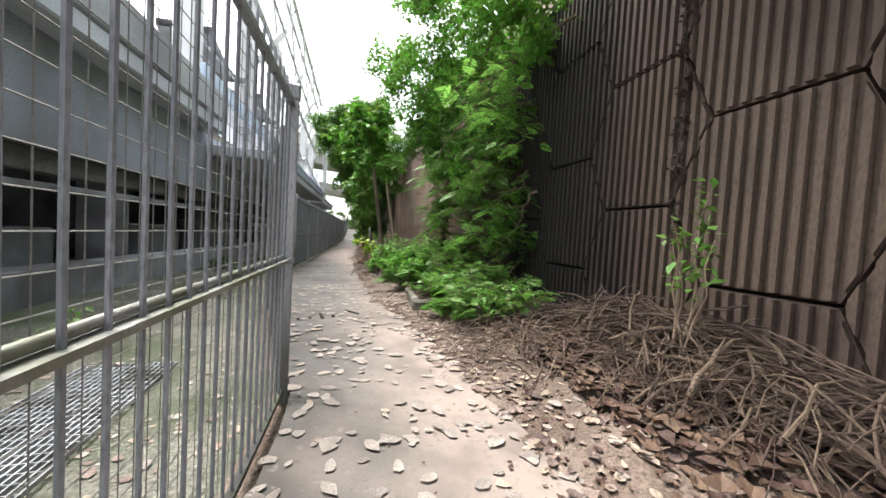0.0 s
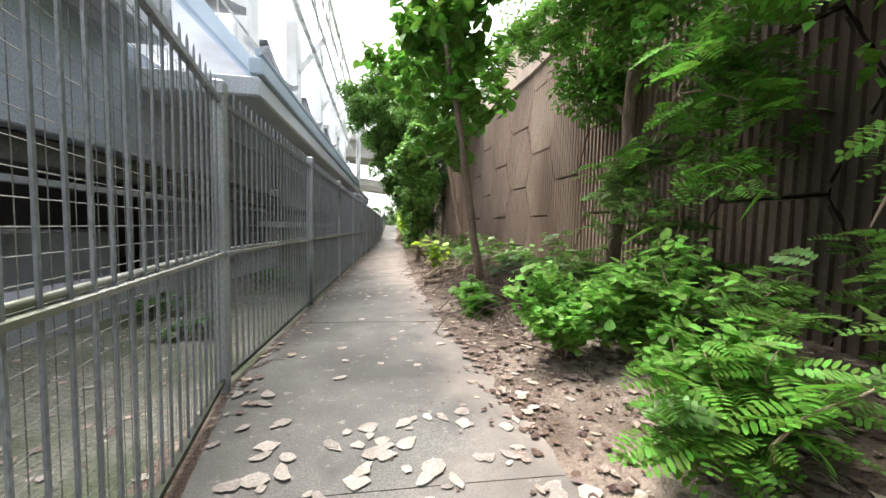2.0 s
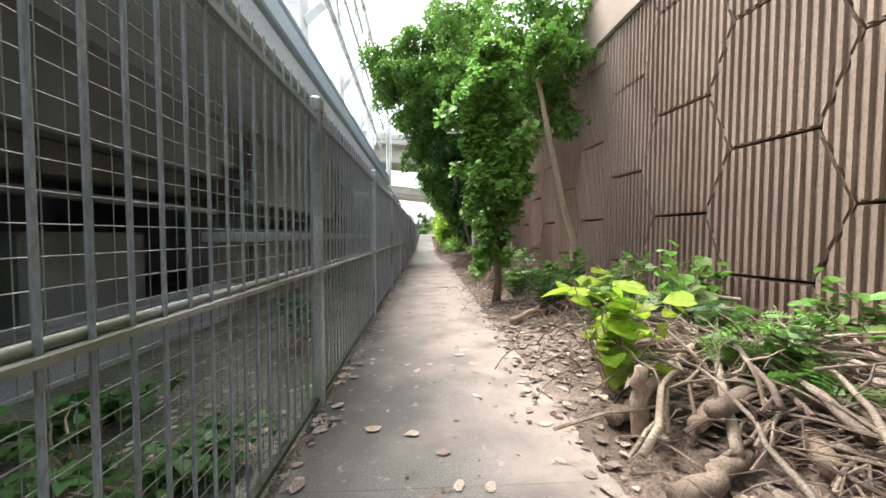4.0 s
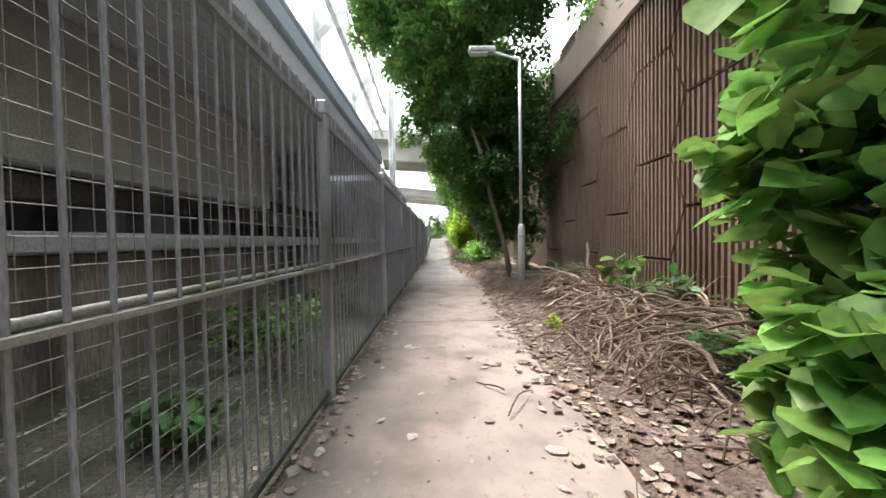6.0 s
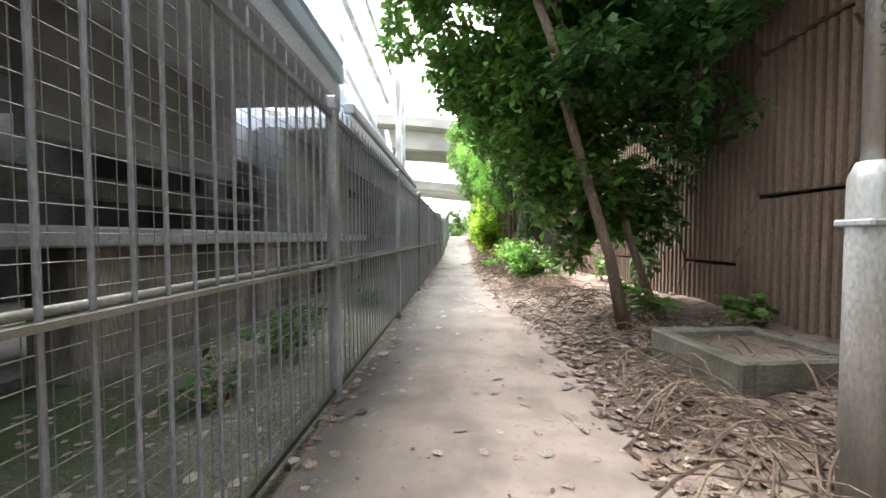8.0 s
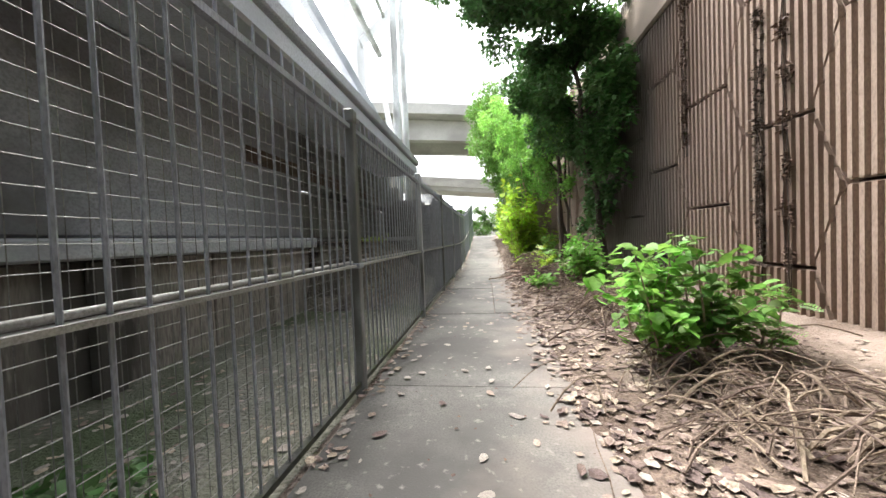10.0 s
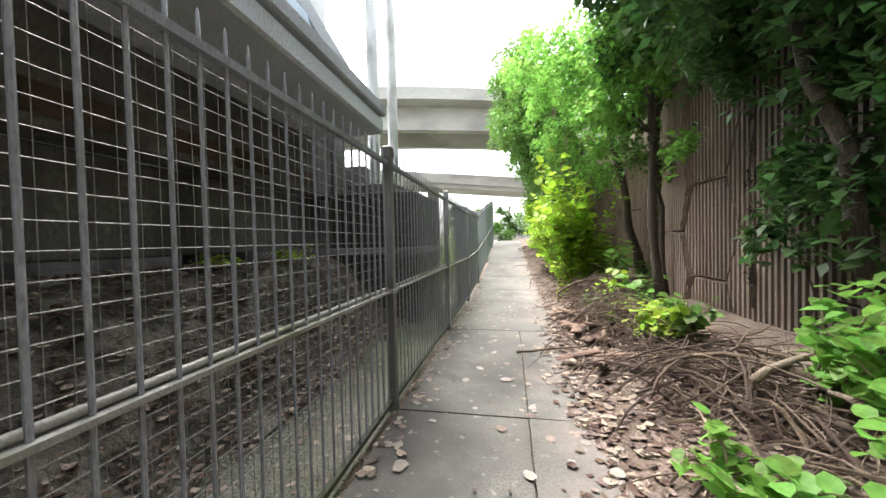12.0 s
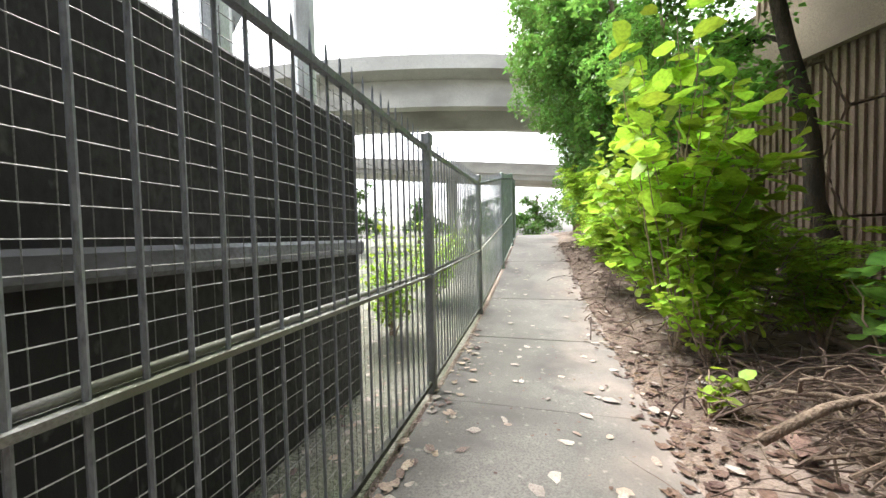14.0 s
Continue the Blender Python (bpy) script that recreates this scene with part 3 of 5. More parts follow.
    part("fascia", boxed(((-2.15, -8, 3.92), (-1.95, 10.3, 4.6)), bevel=0.02), M_SLABLIGHT, b)
    part("end_wall", boxed(((-2.2, 35.95, -0.1), (-0.6, 38.0, 2.2)), bevel=0.03), M_MOULDWALL, b, "black mouldy concrete end wall")
    part("end_ledge", boxed(((-2.22, 35.86, 1.12), (-0.55, 38.03, 1.24)), bevel=0.02), M_SLAB, b, "stained pale ledge across the end wall")
    part("gable_wall", boxed(((-7.0, 37.6, -0.2), (-2.2, 37.9, 3.05)), bevel=0.02), M_DARKWALL, b)
    part("duct", boxed(((-2.0, 36.3, 2.2), (-1.1, 37.2, 2.42)), bevel=0.03), M_DARKWALL, b)
    return b


def build_stand():
    s = thing("steel_stand", "white painted steel frame with tubes and sloping decks", "structure frame", at=(0, 0, 0))
    for y0, y1, z in ((11, 25.6, 5.4), (26.2, 37, 5.4)):
        part("deck", boxed(((-5.2, y0, z), (-3.0, y1, z + 0.28)), bevel=0.03), M_WHITE, s)
        part("deck_edge", boxed(((-2.98, y0, z - 0.12), (-2.8, y1, z + 0.42)), bevel=0.05), M_PALEBLUE, s, "pale blue rounded deck edge")
    for y in (11.5, 16.8, 22.1, 27.4, 32.7, 37.6):
        part("pier", boxed(((-3.75, y - 0.4, 3.3), (-3.25, y + 0.4, 11.6)), bevel=0.03), M_WHITE, s)
        beam("raker", (-3.3, y - 0.1, 8.2), (-2.5, y + 2.6, 11.4), 0.22, 0.3, M_WHITE, s, "sloping white steel arm")
    for y in (13.9, 19.4, 24.7, 30.0):
        v, f = [], []
        for k in range(9):
            w = math.pi * k / 8
            for x in (-4.6, -3.1):
                v.append((x, y - 1.9 + 3.8 * k / 8, 7.1 - 0.55 * math.sin(w)))
        for k in range(8):
            f.append((2 * k, 2 * k + 1, 2 * k + 3, 2 * k + 2))
        top = len(v)
        v += [(x, y, z + 0.22) for x, y, z in v]
        f += [tuple(q + top for q in face)[::-1] for face in f[:8]]
        for k in range(8):
            f.append((2 * k + 1, top + 2 * k + 1, top + 2 * k + 3, 2 * k + 3))
            f.append((2 * k, 2 * k + 2, top + 2 * k + 2, top + 2 * k))
        raw("soffit", v, f, M_SLAB, s, "dark bellied soffit between the piers")
        pipe("handrail", (-3.0, y - 2.4, 6.5), (-3.0, y + 2.4, 6.5), 0.035, M_LAMP, s)
        for q in (-2.0, -1.0, 0.0, 1.0, 2.0):
            pipe("baluster", (-3.0, y + q, 5.7), (-3.0, y + q, 6.5), 0.02, M_LAMP, s)
    pipe("chord", (-2.7, 6, 10.9), (-2.7, 38, 8.0), 0.11, M_LAMP, s, "long grey steel tube")
    pipe("chord", (-2.5, 8, 12.2), (-2.5, 38, 9.4), 0.07, M_LAMP, s, "long grey steel tube")
    pipe("chord", (-3.0, 6, 16.4), (-3.0, 40, 14.6), 0.13, M_LAMP, s, "long grey steel tube")
    pipe("chord", (-3.3, 8, 15.8), (-3.3, 40, 14.0), 0.10, M_LAMP, s, "long grey steel tube")
    for i in range(5):
        y = 14 + i * 5.3
        pipe("brace", (-2.7, y, 10.1), (-3.0, y + 2.6, 15.6), 0.055, M_LAMP, s)
        pipe("brace", (-3.0, y + 2.6, 15.6), (-2.7, y + 5.3, 9.6), 0.055, M_LAMP, s)
        pipe("brace", (-3.0, y, 15.6), (-4.6, y, 12.0), 0.05, M_LAMP, s)
    for y in (38.2, 39.6):
        pipe("mast", (-2.2, y, 0), (-2.2, y, 11), 0.14, M_LAMP, s, "tall grey steel mast")
    beam("diagonal", (-2.2, 38.2, 4.2), (-4.0, 34.0, 8.5), 0.25, 0.3, M_SLABLIGHT, s)
    beam("diagonal", (-2.2, 38.2, 3.4), (-3.4, 41.0, 7.5), 0.2, 0.25, M_SLABLIGHT, s)
    return s


def build_bridges():
    b = thing("road_bridge", "high curved concrete road bridge crossing behind the path", "bridge")

    def sweep(name, prof, centre, radius, a0, a1, n, label="", fall=0.0):
        verts, faces = [], []
        w = len(prof)
        for i in range(n + 1):
            a = a0 + (a1 - a0) * i / n
            for r, z in prof:
                verts.append((centre[0] + (radius + r) * math.sin(a), centre[1] + (radius + r) * math.cos(a), z + fall * i / n))
        for i in range(n):
            for k in range(w):
                q = (k + 1) % w
                faces.append((i * w + k, i * w + q, i * w + w + q, i * w + w + k))
        return name, verts, faces, label

    for name, prof, mat in (("parapet", [(0, 16.5), (0, 20.0), (-0.35, 20.0), (-0.35, 16.5)], M_BRIDGE),
                            ("deck", [(-0.5, 15.3), (0.1, 16.48), (-11, 16.48), (-11, 15.3)], M_BRIDGE),
                            ("girder", [(-1.5, 12.9), (-1.5, 15.28), (-2.4, 15.28), (-2.4, 12.9)], M_BRIDGE),
                            ("girder", [(-7.9, 12.9), (-7.9, 15.28), (-9, 15.28), (-9, 12.9)], M_BRIDGE)):
        prof = [(-r, z) for r, z in prof]
        n, v, f, l = sweep(name, prof, (-26, 132), 60, math.pi - 0.9, math.pi + 0.9, 28)
        raw(n, v, f, mat, b)
    for i in range(-9, 10):
        a = math.pi + i * 0.085
        x, y = -26 + 59.97 * math.sin(a), 132 + 59.97 * math.cos(a)
        ob = part("joint", boxed(((-0.05, -0.03, 16.5), (0.05, 0.03, 19.95))), M_SLAB, b)
        ob.matrix_basis = pose(x, y, 0, 0, 0, -math.degrees(a))
    for x in (-34, 38):
        part("pier", boxed(((x - 1.5, 82, -1), (x + 1.5, 85, 12.9)), bevel=0.2), M_BRIDGE, b)
    r = thing("ramp_bridge", "lower concrete slip road bridge sloping behind the path", "bridge")
    beam("deck", (-30, 88, 12.4), (44, 92, 5.0), 7, 0.9, M_BRIDGE, r)
    beam("parapet", (-30, 84.4, 13.5), (44, 88.4, 6.1), 0.3, 1.6, M_BRIDGE, r)
    for x, z in ((-12, 10.2), (14, 7.5)):
        part("pier", boxed(((x - 0.8, 88.4, -1), (x + 0.8, 90.0, z)), bevel=0.2), M_BRIDGE, r)
    return b


def overhead_cable():
    v, f = tube(bent((-14, 44, 9.2), (14, 56, 11.6), 1.6, 0, 20), [0.02] * 21, 5)
    ob = raw("overhead_cable", v, f, M_BACK)
    tagged(ob, "thin dark cable strung high across the sky", "cable")


overhead_cable()
build_building()
build_stand()
build_bridges()


# ---------------------------------------------------------------- lamp post
def build_lamp():
    x, y = 2.38, 21.65
    lamp = thing("street_lamp", "slim grey zinc street lamp with a stepped post", "street lamp", at=(x, y, ground_z(x, y) - 0.05))
    v, f = tube([(0, 0, 0), (0, 0, 1.30), (0, 0, 1.36)], [0.064, 0.061, 0.04], 14)
    raw("base_tube", v, f, M_LAMP, lamp, smooth=True)
    v, f = tube([(0, 0, 1.3), (0, 0, 4.45)], [0.029, 0.027], 12)
    raw("pole", v, f, M_LAMP, lamp, smooth=True)
    part("door_strap", boxed(((-0.066, -0.07, 1.12), (0.066, 0.066, 1.15)), bevel=0.008), M_STEEL, lamp)
    v, f = tube([(0, 0, 4.42), (-0.12, 0, 4.46), (-0.5, 0.0, 4.58)], [0.028, 0.026, 0.022], 10)
    raw("arm", v, f, M_LAMP, lamp, smooth=True)
    head = part("lantern", boxed(((-0.95, -0.09, 4.55), (-0.45, 0.09, 4.66)), bevel=0.03), M_LAMP, lamp, "flat grey lantern head")
    part("lens", boxed(((-0.92, -0.07, 4.53), (-0.6, 0.07, 4.548))), M_WHITE, lamp)
    for i, ch in enumerate("CFU092"):
        c = bpy.data.curves.new("numeral", "FONT")
        c.body, c.size, c.align_x, c.align_y, c.extrude = ch, 0.06, "CENTER", "CENTER", 0.001
        ob = new("numeral", c)
        c.materials.append(M_STEEL)
        ob.parent = lamp
        ob.matrix_basis = pose(-0.006, -0.0305, 2.12 - i * 0.075, 90, 0, -8)
    return lamp


build_lamp()


# ---------------------------------------------------------------- plants
def leaf_cloud(spots, count, size, seed, shape="oval", spread=1.0, droop=0.3):
    """Leaf geometry scattered round spots (centre, radii); returns verts and faces."""
    rng = np.random.default_rng(seed)
    spots_c = np.array([s[0] for s in spots], float)
    spots_r = np.array([s[1] for s in spots], float)
    vol = spots_r.prod(axis=1) ** 0.75
    pick = rng.choice(len(spots), count, p=vol / vol.sum())
    d = rng.normal(size=(count, 3))
    d /= np.linalg.norm(d, axis=1)[:, None]
    rad = rng.uniform(0.25, 1.0, count) ** 0.6
    p = spots_c[pick] + d * spots_r[pick] * rad[:, None]
    yaw = rng.uniform(0, 2 * np.pi, count)
    tilt = rng.normal(-droop, 0.45, count)
    along = np.stack([np.cos(yaw) * np.cos(tilt), np.sin(yaw) * np.cos(tilt), np.sin(tilt)], 1)
    side = np.stack([-np.sin(yaw), np.cos(yaw), rng.normal(0, 0.35, count)], 1)
    side /= np.linalg.norm(side, axis=1)[:, None]
    up = np.cross(along, side)
    L = size * rng.uniform(0.6, 1.3, count)[:, None]
    if shape == "round":
        prof = [(0, 0, 0), (-0.07, 0.26, 0.04), (0.25, 0.5, 0.1), (0.66, 0.4, 0.06), (1.02, 0, -0.08), (0.66, -0.4, 0.06), (0.25, -0.5, 0.1), (-0.07, -0.26, 0.04), (0.42, 0, -0.02)]
        tris = [(k, (k + 1) % 8, 8) for k in range(8)]
    elif shape == "small":
        prof = [(0, 0, 0), (0.5, 0.28, 0.06), (1, 0, 0), (0.5, -0.28, 0.06)]
        tris = [(0, 1, 2), (0, 2, 3)]
    else:
        prof = [(0, 0, 0), (0.4, 0.30, 0.07), (1.0, 0, -0.06), (0.4, -0.30, 0.07), (0.45, 0, 0)]
        tris = [(0, 1, 4), (1, 2, 4), (2, 3, 4), (3, 0, 4)]
    V = np.stack([p + along * L * a + side * L * b + up * L * c for a, b, c in prof], 1)
    n = len(prof)
    F = (np.arange(count)[:, None, None] * n + np.array(tris)[None]).reshape(-1, 3)
    return V.reshape(-1, 3), F


def fronds(tips, seed, length=0.28, pairs=8):
    """Feathery compound leaves: each tip is (place, direction)."""
    rng = np.random.default_rng(seed)
    verts, faces = [], []
    for at, way in tips:
        at, way = np.array(at, float), np.array(way, float)
        way /= np.linalg.norm(way) + 1e-9
        side = np.cross(way, (0, 0, 1))
        side /= np.linalg.norm(side) + 1e-9
        up = np.cross(side, way)
        roll = rng.normal(0, 0.4)
        side, up = side * math.cos(roll) + up * math.sin(roll), up * math.cos(roll) - side * math.sin(roll)
        L = length * rng.uniform(0.6, 1.25)
        for k in range(pairs):
            t = (k + 0.6) / pairs
            mid = at + way * L * t + np.array((0, 0, -0.35 * L * t * t))
            w = L * 0.34 * math.sin(math.pi * (0.18 + 0.72 * t)) * rng.uniform(0.85, 1.1)
            h = L / pairs * 0.46
            for s in (1, -1):
                tip = mid + side * s * w + way * w * 0.25 - up * w * 0.12
                c, e = mid + side * s * w * 0.3 + way * w * 0.06, mid + side * s * w * 0.78 + way * w * 0.18 - up * w * 0.05
                q = len(verts)
                verts += [mid, c + way * h, e + way * h * 0.9, tip, e - way * h * 0.9, c - way * h]
                faces += [(q, q + 1, q + 2, q + 3, q + 4, q + 5)] if s > 0 else [(q, q + 5, q + 4, q + 3, q + 2, q + 1)]
    return verts, faces


def mesh_np(name, V, F, mat, parent, label=""):
    mesh = bpy.data.meshes.new(name)
    V, F = np.asarray(V, np.float32), np.asarray(F, np.int32)
    k = F.shape[1]
    mesh.vertices.add(len(V))
    mesh.vertices.foreach_set("co", V.ravel())
    mesh.loops.add(F.size)
    mesh.loops.foreach_set("vertex_index", F.ravel())
    mesh.polygons.add(len(F))
    mesh.polygons.foreach_set("loop_start", np.arange(0, F.size, k, dtype=np.int32))
    mesh.polygons.foreach_set("loop_total", np.full(len(F), k, np.int32))
    mesh.update(calc_edges=True)
    return link(name, mesh, mat, parent, label)


def limbs(base, top, r0, r1, seed, count=7, reach=1.2, rise_by=0.6, wob=0.06, start=0.45):
    """Trunk and limbs as one tube mesh; returns verts, faces and limb ends."""
    rng = random.Random(seed)
    verts, faces, ends = [], [], []
    spine = bent(base, top, 0, wob, 9, rng)
    rad = [r0 + (r1 - r0) * (i / 9) for i in range(10)]
    rad[0] = r0 * 1.35
    tube(spine, rad, 9, verts, faces)
    for k in range(count):
        i = start + (1 - start) * rng.random()
        j = min(8, int(i * 9))
        a = spine[j]
        w = rng.uniform(0, 2 * math.pi)
        ln = reach * rng.uniform(0.5, 1.1)
        e = a + Vector((math.cos(w) * ln, math.sin(w) * ln, rise_by * rng.uniform(0.4, 1.3)))
        ln_pts = bent(a, e, 0.05, 0.05 * reach, 5, rng)
        tube(ln_pts, [rad[j] * 0.5 * (1 - 0.75 * q / 5) for q in range(6)], 6, verts, faces)
        ends += [ln_pts[3], ln_pts[5]]
        for q in range(2):
            w2 = w + rng.uniform(-1.2, 1.2)
            e2 = ln_pts[3] + Vector((math.cos(w2), math.sin(w2), rng.uniform(0, 0.9))) * ln * 0.55
            tube(bent(ln_pts[3], e2, 0, 0.03, 3, rng), [rad[j] * 0.22, rad[j] * 0.16, rad[j] * 0.11, rad[j] * 0.06], 5, verts, faces)
            ends.append(e2)
    ends.append(spine[-1])
    return verts, faces, ends


def tree(label, base, top, r0, r1, seed, crown, leaves, size, mat, shape="oval", bark=M_BARK, count=8, reach=1.2, start=0.45, clump=0.45, rise_by=0.6, wob=0.06):
    """crown: further (centre, radii) spots beside the limb ends."""
    x, y = base
    z = ground_z(x, y) - 0.05
    t = thing("tree", label, "tree", at=(x, y, z))
    v, f, ends = limbs((0, 0, 0), (top[0] - x, top[1] - y, top[2] - z), r0, r1, seed, count, reach, rise_by, wob, start)
    raw("trunk", v, f, bark, t, smooth=True)
    spots = [(e, (clump, clump, clump * 0.8)) for e in ends] + [((c[0] - x, c[1] - y, c[2] - z), r) for c, r in crown]
    rng = random.Random(seed + 50)
    fine = []
    for c, r in spots:
        for k in range(16):
            d = Vector((rng.gauss(0, 1), rng.gauss(0, 1), rng.gauss(0, 1))).normalized()
            s = rng.uniform(0.22, 0.48)
            fine.append((tuple(Vector(c) + Vector((d.x * r[0], d.y * r[1], d.z * r[2])) * rng.uniform(0.2, 1.12)), tuple(q * s for q in r)))
    V, F = leaf_cloud(fine, leaves, size, seed, shape)
    mesh_np("crown", V, F, mat, t)
    return t


def shrub(label, x, y, wide, high, leaves, size, mat, seed, shape="round", stems=11, bare=0.15, z=None):
    z = ground_z(x, y) - 0.03 if z is None else z
    s = thing("shrub", label, "shrub", at=(x, y, z))
    rng = random.Random(seed)
    v, f, spots = [], [], []
    for k in range(stems):
        w = rng.uniform(0, 2 * math.pi)
        r = wide * rng.uniform(0.15, 1.0)
        e = Vector((math.cos(w) * r, math.sin(w) * r, high * rng.uniform(0.45, 1.0)))
        pts = bent((rng.uniform(-0.05, 0.05), rng.uniform(-0.05, 0.05), 0), e, 0.06, 0.04, 5, rng)
        raw("stem", *tube(pts, [0.010, 0.009, 0.008, 0.006, 0.005, 0.003], 5), M_BARKPALE, s)
        for q in (2, 3, 4, 5):
            if pts[q].z > bare * high:
                spots.append((tuple(pts[q]), (wide * 0.26, wide * 0.26, high * 0.15)))
    V, F = leaf_cloud(spots, leaves, size, seed, shape, droop=0.15)
    V = V[:]
    V[:, 2] = np.maximum(V[:, 2], 0.02)
    mesh_np("foliage", V, F, mat, s)
    return s


def feather_shrub(label, x, y, wide, high, count, mat, seed, length=0.28, z=None, stems=10):
    z = ground_z(x, y) - 0.03 if z is None else z
    s = thing("shrub", label, "shrub", at=(x, y, z))
    rng = random.Random(seed)
    v, f, tips = [], [], []
    lines = []
    for k in range(stems):
        w = rng.uniform(0, 2 * math.pi)
        r = wide * rng.uniform(0.2, 1.0)
        e = Vector((math.cos(w) * r, math.sin(w) * r, high * rng.uniform(0.4, 1.0)))
        pts = bent((0, 0, 0), e, 0.1 * high, 0.05, 6, rng)
        raw("stem", *tube(pts, [0.011, 0.010, 0.008, 0.006, 0.005, 0.004, 0.003], 5), M_BARKPALE, s)
        lines.append(pts)
    for k in range(count):
        pts = rng.choice(lines)
        t = rng.uniform(1.5, 5.99)
        i = int(t)
        p = pts[i].lerp(pts[i + 1], t - i)
        p = p + Vector((rng.gauss(0, 0.09), rng.gauss(0, 0.09), rng.gauss(0, 0.06))) * wide
        w = rng.uniform(0, 2 * math.pi)
        p.z = max(p.z, 0.04)
        tips.append((tuple(p), (math.cos(w), math.sin(w), rng.uniform(-0.15, 0.55))))
    V, F = fronds(tips, seed, length)
    mesh_np("foliage", np.array(V), np.array(F), mat, s)
    return s


def hanging_branch(label, start, end, count, seed, mat, sag=0.3, length=0.34, spread=0.3):
    """A leafy branch that reaches out over the wall or the soil."""
    s = thing("branch", label, "branch", at=start)
    rng = random.Random(seed)
    a, b = Vector((0, 0, 0)), Vector(end) - Vector(start)
    v, f, tips = [], [], []
    main = bent(a, b, sag, 0.08, 10, rng)
    raw("limb", *tube(main, [0.03 * (1 - 0.08 * i) for i in range(11)], 6), M_BARK, s)
    lines = [main]
    for k in range(9):
        i = rng.randint(2, 9)
        d = Vector((rng.uniform(-1, 1), rng.uniform(-1, 1), rng.uniform(-0.8, 0.5))) * spread * 2.2
        pts = bent(main[i], main[i] + d + b.normalized() * spread, 0.05, 0.03, 10, rng)
        raw("twig", *tube(pts, [0.01 * (1 - 0.08 * q) for q in range(11)], 5), M_BARK, s)
        lines.append(pts)
    for k in range(count):
        pts = rng.choice(lines)
        t = rng.uniform(1, 9.99)
        i = int(t)
        p = pts[i].lerp(pts[i + 1], t - i) + Vector((rng.gauss(0, 1), rng.gauss(0, 1), rng.gauss(0, 0.8))) * spread * 0.28
        w = rng.uniform(0, 2 * math.pi)
        tips.append((tuple(p), (math.cos(w), math.sin(w), rng.uniform(-0.5, 0.3))))
    V, F = fronds(tips, seed, length)
    mesh_np("foliage", np.array(V), np.array(F), mat, s)
    return s


# trees and growth along the wall
for i, (x, y, h, w, n) in enumerate(((6.2, -1.0, 8.0, 1.6, 7000), (6.0, 3.5, 7.6, 1.6, 9000), (6.2, 8.0, 8.0, 1.7, 9000), (6.4, 13.0, 8.2, 1.6, 8000), (6.3, 18.0, 8.4, 1.6, 8000), (6.3, 23.5, 8.4, 1.7, 8000), (6.3, 29.0, 8.2, 1.7, 8000), (6.2, 35.0, 7.6, 1.6, 8000), (6.4, 41.0, 7.4, 1.6, 7000))):
    tree("leafy green tree rising behind the wall", (x, y), (x - 0.5, y + 0.5, h), 0.14, 0.05, 500 + i,
         [((x - 0.9, y, h * 0.78), (w, w * 1.3, 1.2)), ((x - 0.3, y + 2.0, h * 0.85), (w, w * 1.3, 1.3)), ((x - 0.2, y - 1.6, h * 0.72), (w, w * 1.2, 1.0))], n, 0.14, M_LEAF, start=0.6)
# crown spots below y 3 are unseen, added to shade the first wall panels
tree("broad-leaved tree leaning over dark wall panels", (4.2, 9.25), (4.1, 8.3, 5.6), 0.10, 0.06, 11,
     [((3.9, 4.4, 4.6), (0.9, 1.6, 0.8)), ((3.7, 2.2, 5.2), (1.2, 1.8, 0.8)), ((3.4, -1.0, 5.6), (1.4, 2.0, 0.8)), ((3.0, 0.6, 6.4), (1.2, 2.0, 0.8)), ((3.6, 1.0, 5.8), (1.4, 1.6, 0.6)), ((3.2, 6.6, 4.8), (0.9, 1.3, 1.1)), ((2.7, 8.8, 5.6), (0.9, 1.4, 1.1)), ((2.9, 7.2, 6.6), (1.1, 1.6, 1.0)), ((3.6, 8.2, 3.4), (0.6, 0.9, 1.2)), ((3.9, 6.0, 3.0), (0.5, 0.9, 1.0))],
     40000, 0.11, M_LEAFFERN, bark=M_BARK)
for i, (a, b) in enumerate((((4.6, 6.2, 4.6), (3.1, 5.6, 2.4)), ((4.6, 7.0, 4.2), (3.3, 7.4, 1.9)), ((4.6, 5.0, 3.6), (3.5, 4.6, 2.0)), ((4.6, 8.4, 4.8), (2.9, 8.6, 3.2)), ((4.5, 5.6, 3.0), (3.6, 6.2, 1.2)),
                            ((4.7, 8.0, 3.0), (3.6, 7.0, 1.5)), ((4.6, 9.8, 5.0), (3.0, 10.6, 4.2)), ((4.6, 6.6, 5.2), (2.7, 7.6, 4.0)), ((4.5, 7.6, 2.4), (3.5, 8.6, 1.3)), ((4.5, 4.2, 5.0), (3.3, 5.2, 3.6)))):
    hanging_branch("feathery green branch hanging in front of the wall", a, b, 150 if b[1] < 6.5 else 230, 20 + i, M_LEAFFERN if i % 2 else M_LEAF, length=0.24)
tree("thin leaning tree with large heart-shaped leaves", (2.6, 10.12), (1.85, 10.2, 4.5), 0.066, 0.045, 31,
     [((1.75, 10.7, 2.55), (0.35, 0.35, 0.25)), ((2.2, 10.3, 2.4), (0.3, 0.3, 0.2)), ((1.7, 10.6, 3.4), (0.6, 0.6, 0.4)), ((2.3, 10.4, 3.2), (0.6, 0.6, 0.4)), ((1.3, 11.4, 4.2), (0.7, 0.9, 0.5)), ((2.7, 10.9, 3.3), (0.5, 0.6, 0.4)), ((2.0, 12.0, 4.4), (0.9, 0.9, 0.6))], 2300, 0.16, M_LEAFFERN, "round", M_BARK, 6, 0.7, 0.75, 0.3, wob=0.015)
